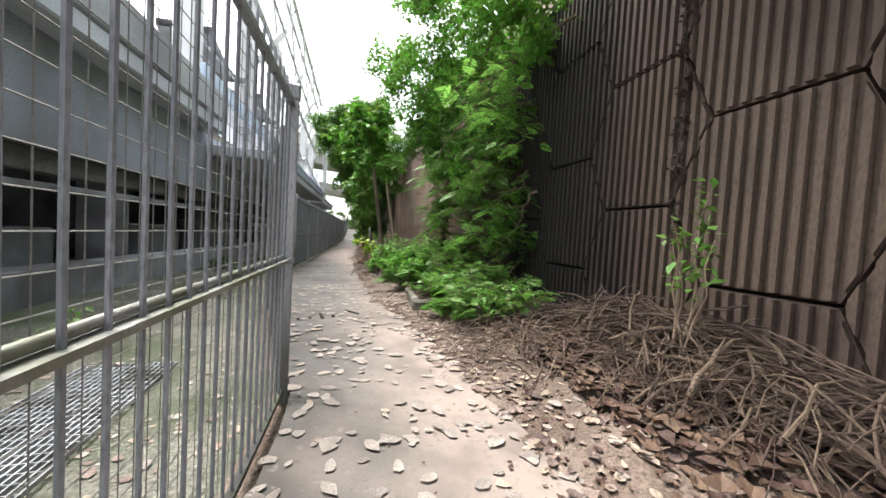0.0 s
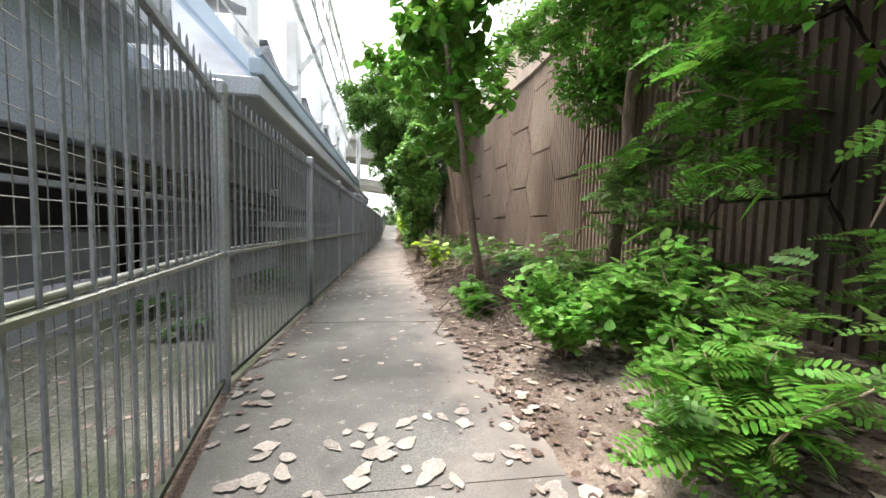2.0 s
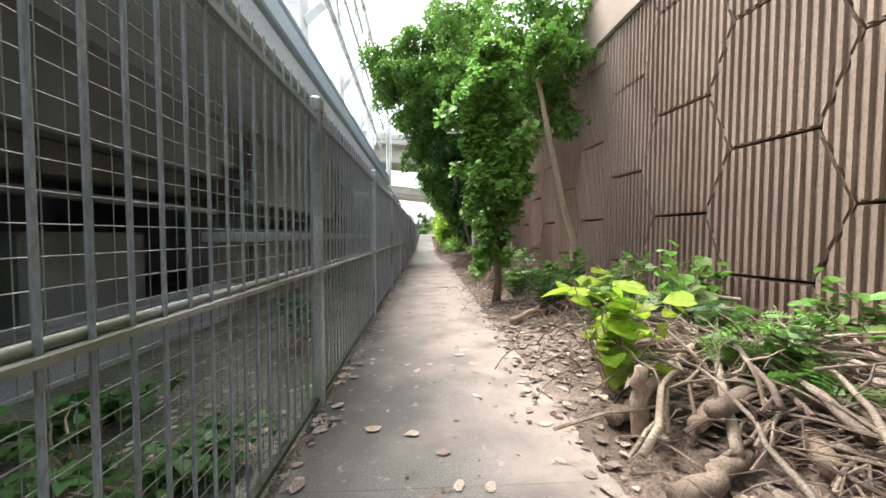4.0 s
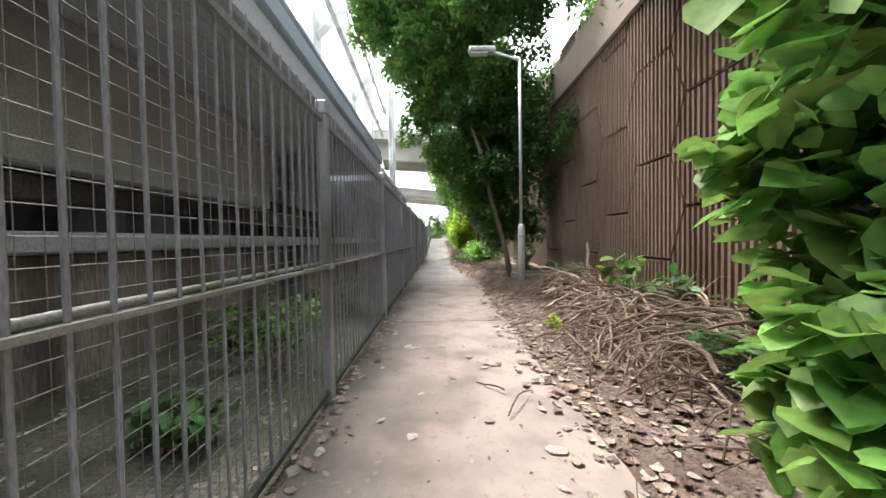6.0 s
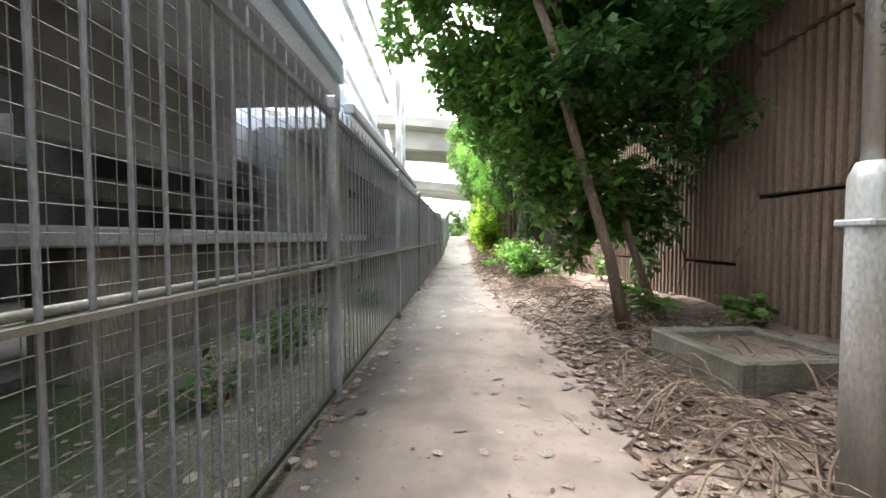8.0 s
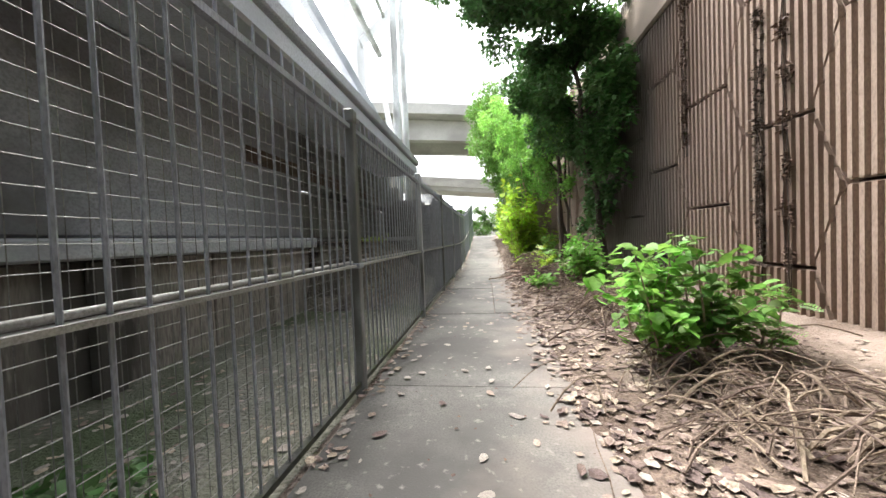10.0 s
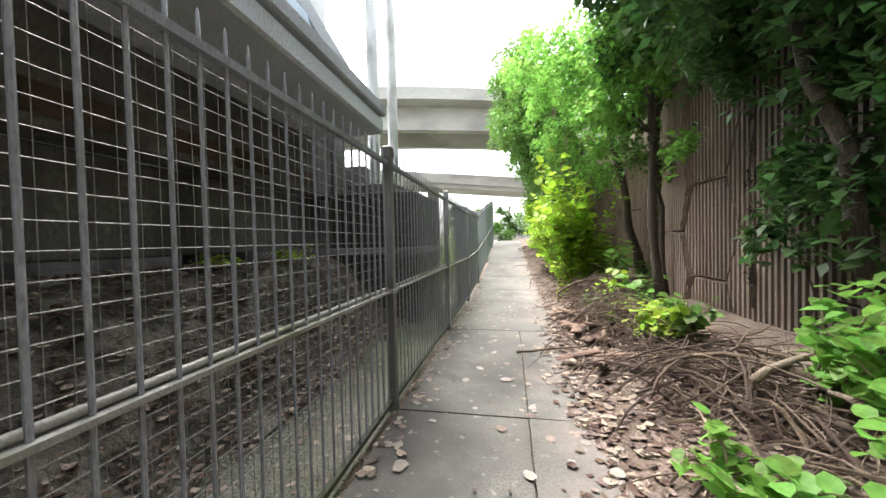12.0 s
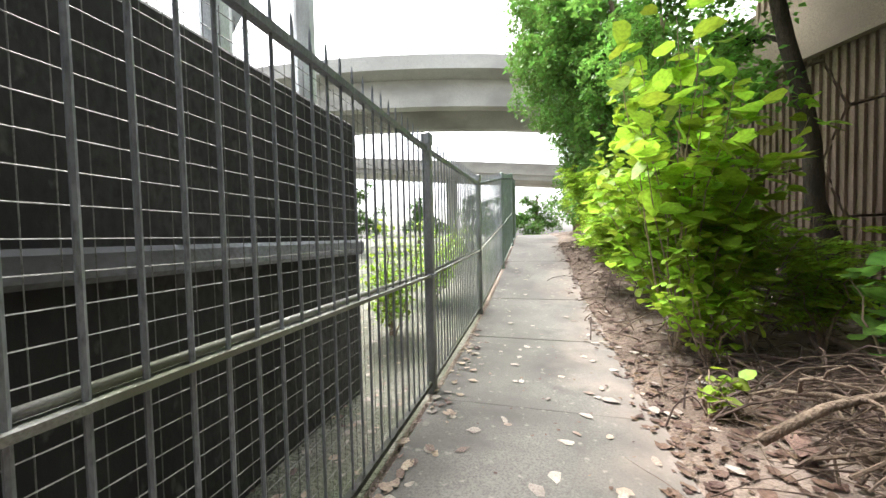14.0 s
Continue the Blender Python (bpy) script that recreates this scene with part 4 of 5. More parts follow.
tree("slender curved pale tree trunk by the wall", (3.5, 16.0), (2.75, 16.6, 4.4), 0.065, 0.04, 33, [((2.5, 17.6, 5.0), (0.8, 0.9, 0.6)), ((2.2, 18.6, 5.2), (0.8, 1.2, 0.8)), ((3.4, 17.4, 5.3), (0.7, 0.8, 0.8)), ((3.1, 18.8, 4.7), (0.7, 0.8, 0.9)), ((4.1, 17.6, 5.7), (0.8, 0.9, 0.7)), ((3.8, 19.6, 5.2), (0.8, 1.0, 1.0)), ((2.9, 17.8, 6.2), (1.0, 1.0, 0.8)), ((1.6, 18.6, 6.2), (0.8, 1.0, 0.7))], 17000, 0.12, M_LEAF, "oval", M_BARKPALE, 5, 0.7, 0.75, 0.35)
tree("tree stump column smothered in dark climbing vine", (1.95, 15.85), (1.9, 15.95, 3.9), 0.06, 0.05, 35,
     [((1.9, 15.85, 0.95), (0.34, 0.36, 0.45)), ((1.88, 15.85, 1.7), (0.44, 0.42, 0.7)), ((1.88, 15.9, 2.6), (0.58, 0.5, 0.7)), ((1.8, 15.95, 3.4), (0.66, 0.55, 0.6)), ((1.85, 16.0, 4.1), (0.55, 0.5, 0.45))], 13000, 0.10, M_LEAFVINE, "round", M_BARK, 4, 0.3, 0.4, 0.3, 0.3)
tree("large dark-leaved tree arching over the path", (2.72, 24.2), (1.0, 25.2, 8.0), 0.06, 0.045, 41,
     [((0.1, 25.4, 9.2), (2.0, 1.7, 1.5)), ((0.5, 25.4, 7.2), (2.0, 1.6, 1.6)), ((1.3, 25.0, 7.0), (1.6, 1.2, 1.4)), ((1.2, 25.4, 5.3), (1.6, 1.5, 1.4)), ((1.8, 25.2, 3.7), (1.2, 0.9, 1.2)), ((2.3, 25.0, 2.2), (0.8, 0.7, 0.9)), ((2.0, 23.6, 6.8), (1.3, 1.2, 0.9)), ((2.3, 25.0, 9.4), (1.6, 1.6, 1.4)), ((1.7, 25.6, 2.9), (0.7, 1.0, 0.8)), ((2.5, 25.3, 2.4), (0.7, 0.9, 1.0)), ((2.6, 24.9, 1.5), (0.6, 0.5, 0.8)), ((2.9, 25.6, 4.2), (0.9, 1.0, 1.2)), ((0.0, 25.2, 6.0), (0.9, 1.0, 1.0)), ((-0.5, 25.4, 7.6), (1.0, 1.0, 1.1)), ((0.5, 25.6, 4.6), (0.7, 0.8, 0.9)), ((1.0, 25.8, 3.4), (0.6, 0.8, 0.7))],
     105000, 0.15, M_LEAF, "oval", M_BARK, 9, 1.1, 0.5, 0.45)
tree("dark-leaved tree with a pale leaning trunk", (3.36, 24.78), (1.95, 24.9, 4.6), 0.05, 0.04, 43,
     [((3.0, 24.2, 4.6), (0.8, 1.1, 1.0)), ((3.4, 25.8, 5.2), (0.9, 1.3, 1.5)), ((3.3, 25.2, 2.6), (0.7, 0.8, 1.2)), ((3.0, 22.8, 6.2), (0.9, 1.0, 0.8)), ((3.4, 25.2, 1.4), (0.4, 0.5, 0.9)), ((3.0, 24.5, 2.7), (0.5, 0.5, 0.7)), ((3.5, 24.2, 3.2), (0.5, 0.8, 0.9)), ((3.7, 23.6, 3.6), (0.4, 0.9, 0.9))], 24000, 0.14, M_LEAFDARK, "oval", M_BARK, 8, 1.0, 0.5, 0.4)
tree("dark leafy tree crowded against the wall", (3.62, 33.3), (3.1, 34.0, 5.6), 0.07, 0.045, 45,
     [((3.4, 33.6, 3.2), (0.5, 1.0, 1.3)), ((2.6, 34.4, 4.6), (0.9, 1.3, 1.2)), ((3.4, 35.0, 3.4), (0.5, 0.9, 1.0)), ((2.2, 33.0, 6.2), (1.3, 1.4, 1.0)), ((2.6, 36.0, 5.6), (1.1, 1.4, 1.2)), ((3.5, 33.8, 1.7), (0.35, 0.9, 0.8)), ((3.6, 33.0, 2.5), (0.3, 0.6, 0.6)), ((3.5, 32.4, 4.0), (0.5, 0.8, 0.8)), ((1.4, 33.4, 6.6), (1.0, 1.2, 1.0)), ((1.1, 34.2, 7.8), (1.2, 1.3, 1.0))], 42000, 0.14, M_LEAFDARK, "oval", M_BARKDARK, 8, 0.9, 0.5, 0.4)
tree("slim dark-trunked tree with sunlit green leaves", (3.37, 36.56), (3.3, 37.0, 5.4), 0.075, 0.05, 47,
     [((2.9, 37.4, 4.6), (0.9, 1.2, 0.8)), ((2.4, 39.5, 5.2), (1.0, 1.4, 1.0)), ((3.2, 36.2, 3.9), (0.6, 0.6, 0.6)), ((3.4, 36.0, 2.6), (0.4, 0.4, 0.35)), ((1.9, 41.0, 5.8), (1.0, 1.6, 1.2))], 13000, 0.12, M_LEAFBRIGHT, "oval", M_BARKDARK, 7, 1.0, 0.6, 0.35)
tree("gnarled tree with a stout dark trunk", (4.5, 40.7), (3.4, 40.8, 6.3), 0.11, 0.06, 49,
     [((3.2, 40.0, 5.4), (1.2, 1.6, 0.9)), ((2.8, 42.5, 4.8), (1.1, 1.8, 1.3)), ((3.4, 41.6, 3.4), (0.6, 1.4, 0.8))], 10000, 0.12, M_LEAFBRIGHT, "oval", M_BARKDARK, 7, 1.1, 0.6, 0.4)
tree("stout dark trunk wrapped in ivy below a dense crown", (4.35, 39.1), (4.25, 39.3, 6.2), 0.13, 0.08, 53,
     [((4.2, 39.0, 5.4), (1.2, 1.3, 0.7)), ((3.4, 40.4, 6.2), (1.3, 1.3, 0.7)), ((4.35, 39.0, 1.6), (0.22, 0.22, 1.2)), ((4.9, 40.2, 4.4), (0.7, 0.8, 0.8))], 17000, 0.12, M_LEAF, "oval", M_BARKDARK, 7, 1.0, 0.6, 0.55)
tree("dark slender trunk close to the wall", (3.75, 37.3), (3.6, 37.6, 5.2), 0.05, 0.035, 54, [((3.5, 37.6, 5.2), (0.7, 0.8, 0.5))], 3500, 0.11, M_LEAF, "oval", M_BARKDARK, 5, 0.6, 0.5, 0.5)
for i, (x, y) in enumerate(((2.9, 40.6), (2.7, 42.0), (3.3, 43.6))):
    tree("thin pale sapling among the bushes", (x, y), (x - 0.3 + 0.3 * i, y + 0.5, 4.6), 0.035, 0.02, 90 + i, [((x, y + 0.4, 4.6), (0.6, 0.7, 0.6))], 1500, 0.1, M_LEAF, "oval", M_BARKPALE, 6, 0.6, 0.5, 0.3)
for i, (x, y, h) in enumerate(((2.9, 44.5, 8.0), (2.9, 47.0, 10.0), (2.4, 50.0, 11.0), (3.6, 53.5, 10.5))):
    tree("tall bushy tree behind the bend of the path", (x, y), (x - 0.2, y + 0.5, h), 0.11, 0.05, 60 + i,
         [((x, y, h * 0.45), (1.1, 1.3, h * 0.2)), ((x - 0.9, y + 0.6, h * 0.7), (1.5, 1.5, h * 0.17)), ((x - 1.2, y + 0.4, h * 0.92), (1.5, 1.5, h * 0.14)), ((x - 0.3, y + 0.2, h * 0.25), (0.8, 1.0, 0.9))], 24000, 0.15, M_LEAF, "oval", M_BARK, 8, 1.0, 0.3, 0.45)

for i, (x, y, hh) in enumerate(((-9.0, 64, 4.5), (-5.0, 68, 5.0), (-1.0, 62, 3.6), (1.0, 70, 5.0), (-13, 60, 5.0), (4.5, 66, 7.0))):
    tree("distant leafy tree below the road bridge", (x, y), (x, y + 0.3, hh), 0.12, 0.06, 800 + i, [((x, y, hh * 0.6), (1.8, 1.8, hh * 0.3)), ((x + 1.4, y, hh * 0.45), (1.4, 1.4, hh * 0.25))], 5000, 0.22, M_LEAF, start=0.3, count=5)

# shrubs
for i, (x, y, w, h, n, mat) in enumerate(((3.2, 3.4, 0.5, 0.5, 120, M_LEAF), (3.1, 4.6, 0.55, 0.6, 150, M_LEAFFERN), (3.5, 5.5, 0.6, 0.8, 170, M_LEAF), (2.75, 6.0, 0.55, 0.65, 170, M_LEAFFERN),
                                          (3.3, 6.8, 0.7, 0.9, 220, M_LEAF), (3.3, 8.2, 0.55, 0.8, 160, M_LEAFFERN), (3.9, 7.8, 0.5, 1.6, 200, M_LEAF), (3.7, 4.4, 0.6, 0.7, 200, M_LEAF), (3.35, 3.9, 0.5, 0.5, 130, M_LEAF), (3.9, 3.5, 0.55, 0.5, 130, M_LEAF), (3.05, 5.2, 0.45, 0.5, 130, M_LEAFFERN), (4.15, 4.9, 0.5, 0.7, 130, M_LEAF), (2.95, 3.9, 0.3, 0.35, 60, M_LEAFFERN), (3.9, 6.0, 0.6, 1.1, 220, M_LEAF), (3.3, 9.0, 0.5, 0.7, 180, M_LEAF), (2.3, 9.1, 0.25, 0.3, 60, M_LEAFFERN), (3.9, 9.4, 0.5, 0.9, 150, M_LEAF), (3.6, 11.0, 0.5, 0.6, 120, M_LEAF))):
    feather_shrub("feathery green shrub in the leaf litter", x, y, w, h, int(n * (0.85 if y < 5.6 else 1.7)), mat, 80 + i, 0.2)
for i, (x, y, w, h, n, s, mat) in enumerate(((3.5, 3.3, 0.4, 0.45, 150, 0.1, M_LEAF), (3.75, 5.1, 0.45, 0.6, 200, 0.1, M_LEAF), (3.2, 4.7, 0.35, 0.4, 120, 0.09, M_LEAFFERN), (2.62, 7.5, 0.58, 0.76, 1700, 0.068, M_LEAFBRIGHT), (3.15, 7.2, 0.6, 0.95, 1500, 0.07, M_LEAFBRIGHT), (2.95, 6.5, 0.4, 0.6, 600, 0.068, M_LEAFBRIGHT), (2.2, 9.6, 0.36, 0.42, 190, 0.105, M_LEAFBRIGHT), (2.1, 12.4, 0.42, 0.92, 95, 0.15, M_LEAFLIME), (3.3, 13.4, 0.5, 0.95, 70, 0.14, M_LEAF), (3.0, 14.6, 0.4, 0.6, 60, 0.13, M_LEAF),
                                             (3.15, 19.3, 0.4, 0.75, 45, 0.13, M_LEAF), (3.4, 18.9, 0.4, 0.8, 45, 0.13, M_LEAFDARK), (2.1, 19.0, 0.15, 0.25, 9, 0.1, M_LEAFLIME), (2.3, 28.2, 0.55, 0.92, 600, 0.085, M_LEAFBRIGHT), (2.6, 28.25, 0.5, 0.95, 450, 0.08, M_LEAF), (2.75, 32.0, 0.5, 0.95, 650, 0.085, M_LEAFBRIGHT), (2.0, 32.0, 0.35, 0.4, 190, 0.08, M_LEAFBRIGHT), (2.9, 32.8, 0.4, 0.9, 260, 0.09, M_LEAFBRIGHT),
                                             (2.75, 34.3, 0.35, 0.6, 90, 0.10, M_LEAF), (2.3, 36.0, 0.35, 0.4, 80, 0.10, M_LEAF), (2.4, 39.8, 0.95, 3.0, 1300, 0.12, M_LEAFLIME), (3.1, 40.3, 0.8, 2.6, 420, 0.13, M_LEAFLIME), (2.2, 39.3, 0.7, 3.3, 260, 0.2, M_LEAFLIME), (2.5, 39.5, 0.8, 2.4, 240, 0.17, M_LEAFLIME), (2.3, 38.9, 0.5, 1.2, 380, 0.09, M_LEAFLIME), (2.8, 36.0, 0.28, 0.6, 45, 0.15, M_LEAFBRIGHT), (2.65, 36.6, 0.35, 0.75, 60, 0.11, M_LEAFLIME), (3.15, 38.3, 0.4, 1.0, 60, 0.17, M_LEAFBRIGHT), (2.5, 34.4, 0.3, 0.55, 80, 0.1, M_LEAFLIME), (1.95, 38.0, 0.2, 0.4, 30, 0.08, M_LEAFLIME))):
    shrub("leafy green shrub with rounded leaves", x, y, w, h, n, s, mat, 110 + i)
for i, (x, y, w, h, n) in enumerate(((2.45, 41.4, 0.95, 2.0, 1700), (2.3, 43.4, 0.9, 2.1, 1500), (2.3, 45.8, 0.9, 2.0, 900), (2.2, 48.0, 0.8, 2.0, 300), (2.9, 42.4, 0.7, 2.2, 300), (2.5, 35.0, 0.4, 0.5, 60), (2.8, 39.3, 0.7, 1.5, 300), (3.3, 39.2, 0.6, 1.3, 200))):
    feather_shrub("sunlit yellow-green feathery bush beside the path", x, y, w, h, n, M_LEAFLIME, 140 + i, 0.24)


for i in range(22):
    y = 9.2 + i * 0.38
    x = between(y, WALL_AT) - (0.5, 1.3, 0.9, 1.7)[i % 4]
    if i % 2:
        feather_shrub("dense dark undergrowth among the twigs", x, y, 0.42, 0.35 + 0.12 * (i % 4), 170, M_LEAF if i % 3 else M_LEAFDARK, 900 + i, 0.17, None, 6)
    else:
        shrub("leafy creeper scrambling over dead twigs", x, y, 0.42, 0.3 + 0.14 * (i % 5), 110, 0.10, M_LEAF if i % 3 else M_LEAFFERN, 900 + i, "round", 7)
for i, (x, y) in enumerate(((-0.55, 11.6), (-1.3, 12.3), (-0.8, 14.6), (-1.5, 16.0), (-0.7, 17.0), (-1.2, 18.9), (-0.6, 20.6), (-1.4, 21.5), (-0.8, 23.6), (-1.3, 25.0), (-0.7, 26.4), (-1.6, 9.6), (-0.9, 8.6))):
    shrub("leafy dark weeds growing behind the fence", x, y, 0.5, 0.22 + 0.08 * (i % 3), 260, 0.07, M_LEAFDARK, 950 + i, "round", 7)
rng_w = random.Random(77)
for i in range(26):
    y = 8.6 + i * 1.25 + rng_w.uniform(-0.5, 0.5)
    x = between(y, WALL_AT) - rng_w.uniform(0.25, 1.2)
    if abs(y - 22.8) < 1.0:
        continue
    if i % 3:
        feather_shrub("low dark weeds at the foot of the wall", x, y, 0.3, rng_w.uniform(0.25, 0.6), 70, M_LEAF, 600 + i, 0.17, None, 5)
    else:
        shrub("low leafy weeds at the foot of the wall", x, y, 0.32, rng_w.uniform(0.3, 0.65), 60, 0.1, M_LEAF, 600 + i, "round", 5)
for i, (a, b) in enumerate((((4.65, 5.4, 3.0), (4.0, 5.7, 2.0)), ((4.65, 5.0, 2.4), (4.1, 5.3, 1.2)), ((4.65, 5.9, 2.2), (3.9, 5.0, 1.0)), ((4.65, 4.6, 2.0), (4.1, 4.9, 0.7)), ((4.65, 5.2, 4.0), (3.7, 4.6, 3.0)), ((4.65, 3.8, 4.4), (3.5, 4.2, 3.3)))):
    hanging_branch("bright leafy bough in front of the black wall", a, b, 85, 970 + i, M_LEAFBRIGHT, 0.1, 0.26, 0.3)
shrub("pale green sprig growing out of the twigs at the wall", 4.2, 1.35, 0.25, 1.6, 90, 0.10, M_LEAF, 99, "oval", 6, 0.5)


def wall_creeper(y, low, high, seed, mat, leaves=900):
    """A narrow strip of withered creeper clinging to the ribs."""
    x = between(y, WALL_AT) - 0.05
    c = thing("creeper", "narrow strip of withered creeper clinging to the wall", "climbing plant", at=(x, y, low))
    rng = random.Random(seed)
    spots = []
    for k in range(3):
        pts = bent((0.0, rng.uniform(-0.04, 0.04), 0.0), (0.0, rng.uniform(-0.06, 0.06), high - low), 0, 0.03, 10, rng)
        raw("stem", *tube(pts, [0.007 * (1 - 0.06 * q) for q in range(11)], 5), M_BARKDARK, c)
        spots += [(tuple(p), (0.03, 0.07, 0.16)) for p in pts[1:]]
    V, F = leaf_cloud(spots, leaves, 0.045, seed, "oval")
    mesh_np("foliage", V, F, mat, c)


for i, (y, low, high) in enumerate(((2.05, 1.2, 5.0), (29.25, 0.3, 5.0), (29.62, 0.5, 3.4), (31.0, 2.2, 5.0), (35.3, 0.4, 4.4))):
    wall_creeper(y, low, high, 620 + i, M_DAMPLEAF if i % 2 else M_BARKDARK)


# ---------------------------------------------------------------- litter
def brush_pile(label, x, y, wx, wy, high, count, seed, thick=0.012, longest=1.3, mat=M_TWIG):
    z = ground_z(x, y)
    rng = random.Random(seed)
    v, f = [], []
    for k in range(count):
        cx, cy = rng.gauss(0, wx * 0.45), rng.gauss(0, wy * 0.45)
        ln = rng.uniform(0.3, longest)
        w = rng.uniform(0, math.pi)
        mound = high * math.exp(-(cx / wx) ** 2 - (cy / wy) ** 2)
        za = mound * rng.uniform(0.0, 1.0) + 0.03
        dx, dy = math.cos(w) * ln / 2, math.sin(w) * ln / 2
        dz = rng.uniform(-0.12, 0.12) * ln
        a, b = (cx - dx, cy - dy, max(0.02, za - dz) + ground_z(x + cx - dx, y + cy - dy) - z), (cx + dx, cy + dy, max(0.02, za + dz) + ground_z(x + cx + dx, y + cy + dy) - z)
        r = thick * rng.uniform(0.3, 1.4)
        pts = bent(a, b, rng.uniform(0, 0.18), 0.03 * ln, 5, rng)
        tube(pts, [r, r * 0.95, r * 0.85, r * 0.7, r * 0.55, r * 0.35], 5, v, f)
    ob = raw("brush_pile", v, f, mat)
    ob.matrix_world = pose(x, y, z)
    return tagged(ob, label, "brush pile", kind="stuff")


for i, (x, y, wx, wy, h, n, th, ln) in enumerate(((4.35, 1.7, 0.3, 1.5, 0.4, 330, 0.008, 1.3), (4.0, 1.2, 0.4, 1.3, 0.14, 260, 0.005, 0.8), (4.2, 0.5, 0.4, 0.9, 0.25, 150, 0.008, 1.0), (3.2, 2.4, 0.5, 0.9, 0.08, 90, 0.005, 0.7), (3.3, 9.6, 0.9, 1.2, 0.4, 420, 0.007, 1.2), (2.9, 10.9, 0.7, 0.9, 0.3, 280, 0.009, 1.2), (2.9, 12.3, 0.7, 1.4, 0.3, 210, 0.012, 1.3),
                                                   (3.2, 15.0, 0.7, 1.2, 0.25, 110, 0.012, 1.1), (2.9, 18.6, 0.6, 1.4, 0.3, 240, 0.012, 1.2), (3.0, 20.8, 0.6, 1.0, 0.4, 320, 0.008, 1.1), (3.5, 21.9, 0.4, 0.6, 0.25, 130, 0.008, 0.9), (2.2, 22.2, 0.3, 1.2, 0.06, 110, 0.006, 0.6), (2.5, 18.2, 0.6, 1.3, 0.15, 240, 0.008, 0.9), (2.5, 27.0, 0.5, 1.4, 0.12, 110, 0.008, 0.9),
                                                   (2.4, 30.0, 0.5, 1.2, 0.12, 130, 0.008, 0.9), (2.5, 33.2, 0.6, 1.4, 0.2, 230, 0.009, 1.1), (2.4, 35.6, 0.55, 1.2, 0.35, 420, 0.006, 0.9), (2.7, 37.2, 0.6, 1.2, 0.4, 420, 0.007, 1.0))):
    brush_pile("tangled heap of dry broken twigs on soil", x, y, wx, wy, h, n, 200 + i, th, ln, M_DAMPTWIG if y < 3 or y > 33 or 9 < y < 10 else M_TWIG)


for i in range(21):
    y = 2.5 + 2.1 * i
    if 6 < y < 8.5:
        continue
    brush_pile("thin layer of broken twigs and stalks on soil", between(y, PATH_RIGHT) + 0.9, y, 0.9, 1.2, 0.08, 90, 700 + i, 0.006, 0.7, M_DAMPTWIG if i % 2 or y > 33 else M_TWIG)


def log(label, a, b, r, seed, mat=M_BARKPALE):
    rng = random.Random(seed)
    mid = (Vector(a) + Vector(b)) / 2
    pts = [p - mid for p in bent(a, b, 0, r * 0.35, 9, rng)]
    v, f = tube(pts, [r * rng.uniform(0.8, 1.0) * (1 - 0.045 * q) for q in range(10)], 9)
    ob = raw("log", v, f, mat, smooth=True)
    ob.matrix_world = Matrix.Translation(mid)
    return tagged(ob, label, "log", group="dead logs")


for i, (a, b, r) in enumerate((((1.85, 12.0, 0.1), (2.3, 12.2, 0.12), 0.06), ((2.2, 11.8, 0.15), (3.4, 12.6, 0.25), 0.05), ((2.5, 13.2, 0.2), (3.6, 11.9, 0.35), 0.06), ((1.95, 11.9, 0.0), (1.93, 11.87, 0.45), 0.06), ((1.78, 11.38, 0.08), (2.3, 11.6, 0.11), 0.065), ((2.1, 12.1, 0.2), (3.3, 12.9, 0.42), 0.045), ((2.2, 11.7, 0.28), (3.5, 12.3, 0.3), 0.05), ((2.5, 11.4, 0.16), (3.6, 13.1, 0.4), 0.055), ((2.3, 12.8, 0.3), (3.9, 12.4, 0.34), 0.04), ((1.85, 14.4, 0.08), (2.5, 14.9, 0.2), 0.05),
                               ((3.0, 20.0, 0.2), (3.9, 18.7, 0.3), 0.07), ((3.5, 21.3, 0.25), (3.75, 21.9, 1.0), 0.042), ((2.4, 19.3, 0.15), (3.4, 17.7, 0.3), 0.06), 
                               ((2.0, 34.6, 0.12), (2.4, 35.9, 0.2), 0.05), ((1.85, 36.3, 0.1), (2.3, 35.2, 0.25), 0.06), ((2.3, 37.4, 0.2), (3.3, 36.7, 0.4), 0.06), ((1.0, 34.36, 0.025), (1.75, 34.3, 0.14), 0.018), ((3.5, 40.2, 0.27), (2.97, 36.9, 0.3), 0.045), ((2.6, 38.0, 0.3), (3.4, 36.9, 0.45), 0.03))):
    log("dead broken branch lying in the litter", a, b, r, 300 + i, M_BARK if a[1] > 33 else M_BARKPALE if i % 2 else M_TWIG)


def dead_branch(a, b, sag, r, seed, mat):
    """A crooked dead branch with a few side shoots."""
    rng = random.Random(seed)
    a, b = Vector(a), Vector(b)
    mid = (a + b) / 2
    pts = [p - mid for p in bent(a, b, sag, (b - a).length * 0.018, 9, rng)]
    v, f = tube(pts, [r * (1 - 0.07 * q) for q in range(10)], 8)
    for k in (3, 5, 7):
        e = pts[k] + Vector((rng.uniform(-0.35, 0.35), rng.uniform(-0.35, 0.35), rng.uniform(-0.05, 0.25)))
        tube(bent(pts[k], e, 0.03, 0.03, 4, rng), [r * 0.45, r * 0.38, r * 0.3, r * 0.22, r * 0.12], 6, v, f)
    ob = raw("dead_branch", v, f, mat, smooth=True)
    ob.matrix_world = Matrix.Translation(mid)
    tagged(ob, "crooked pale dead branch on the brush heap" if mat is M_DRIFT else "crooked brown dead branch on the brush heap", "branch", group="dead branches")


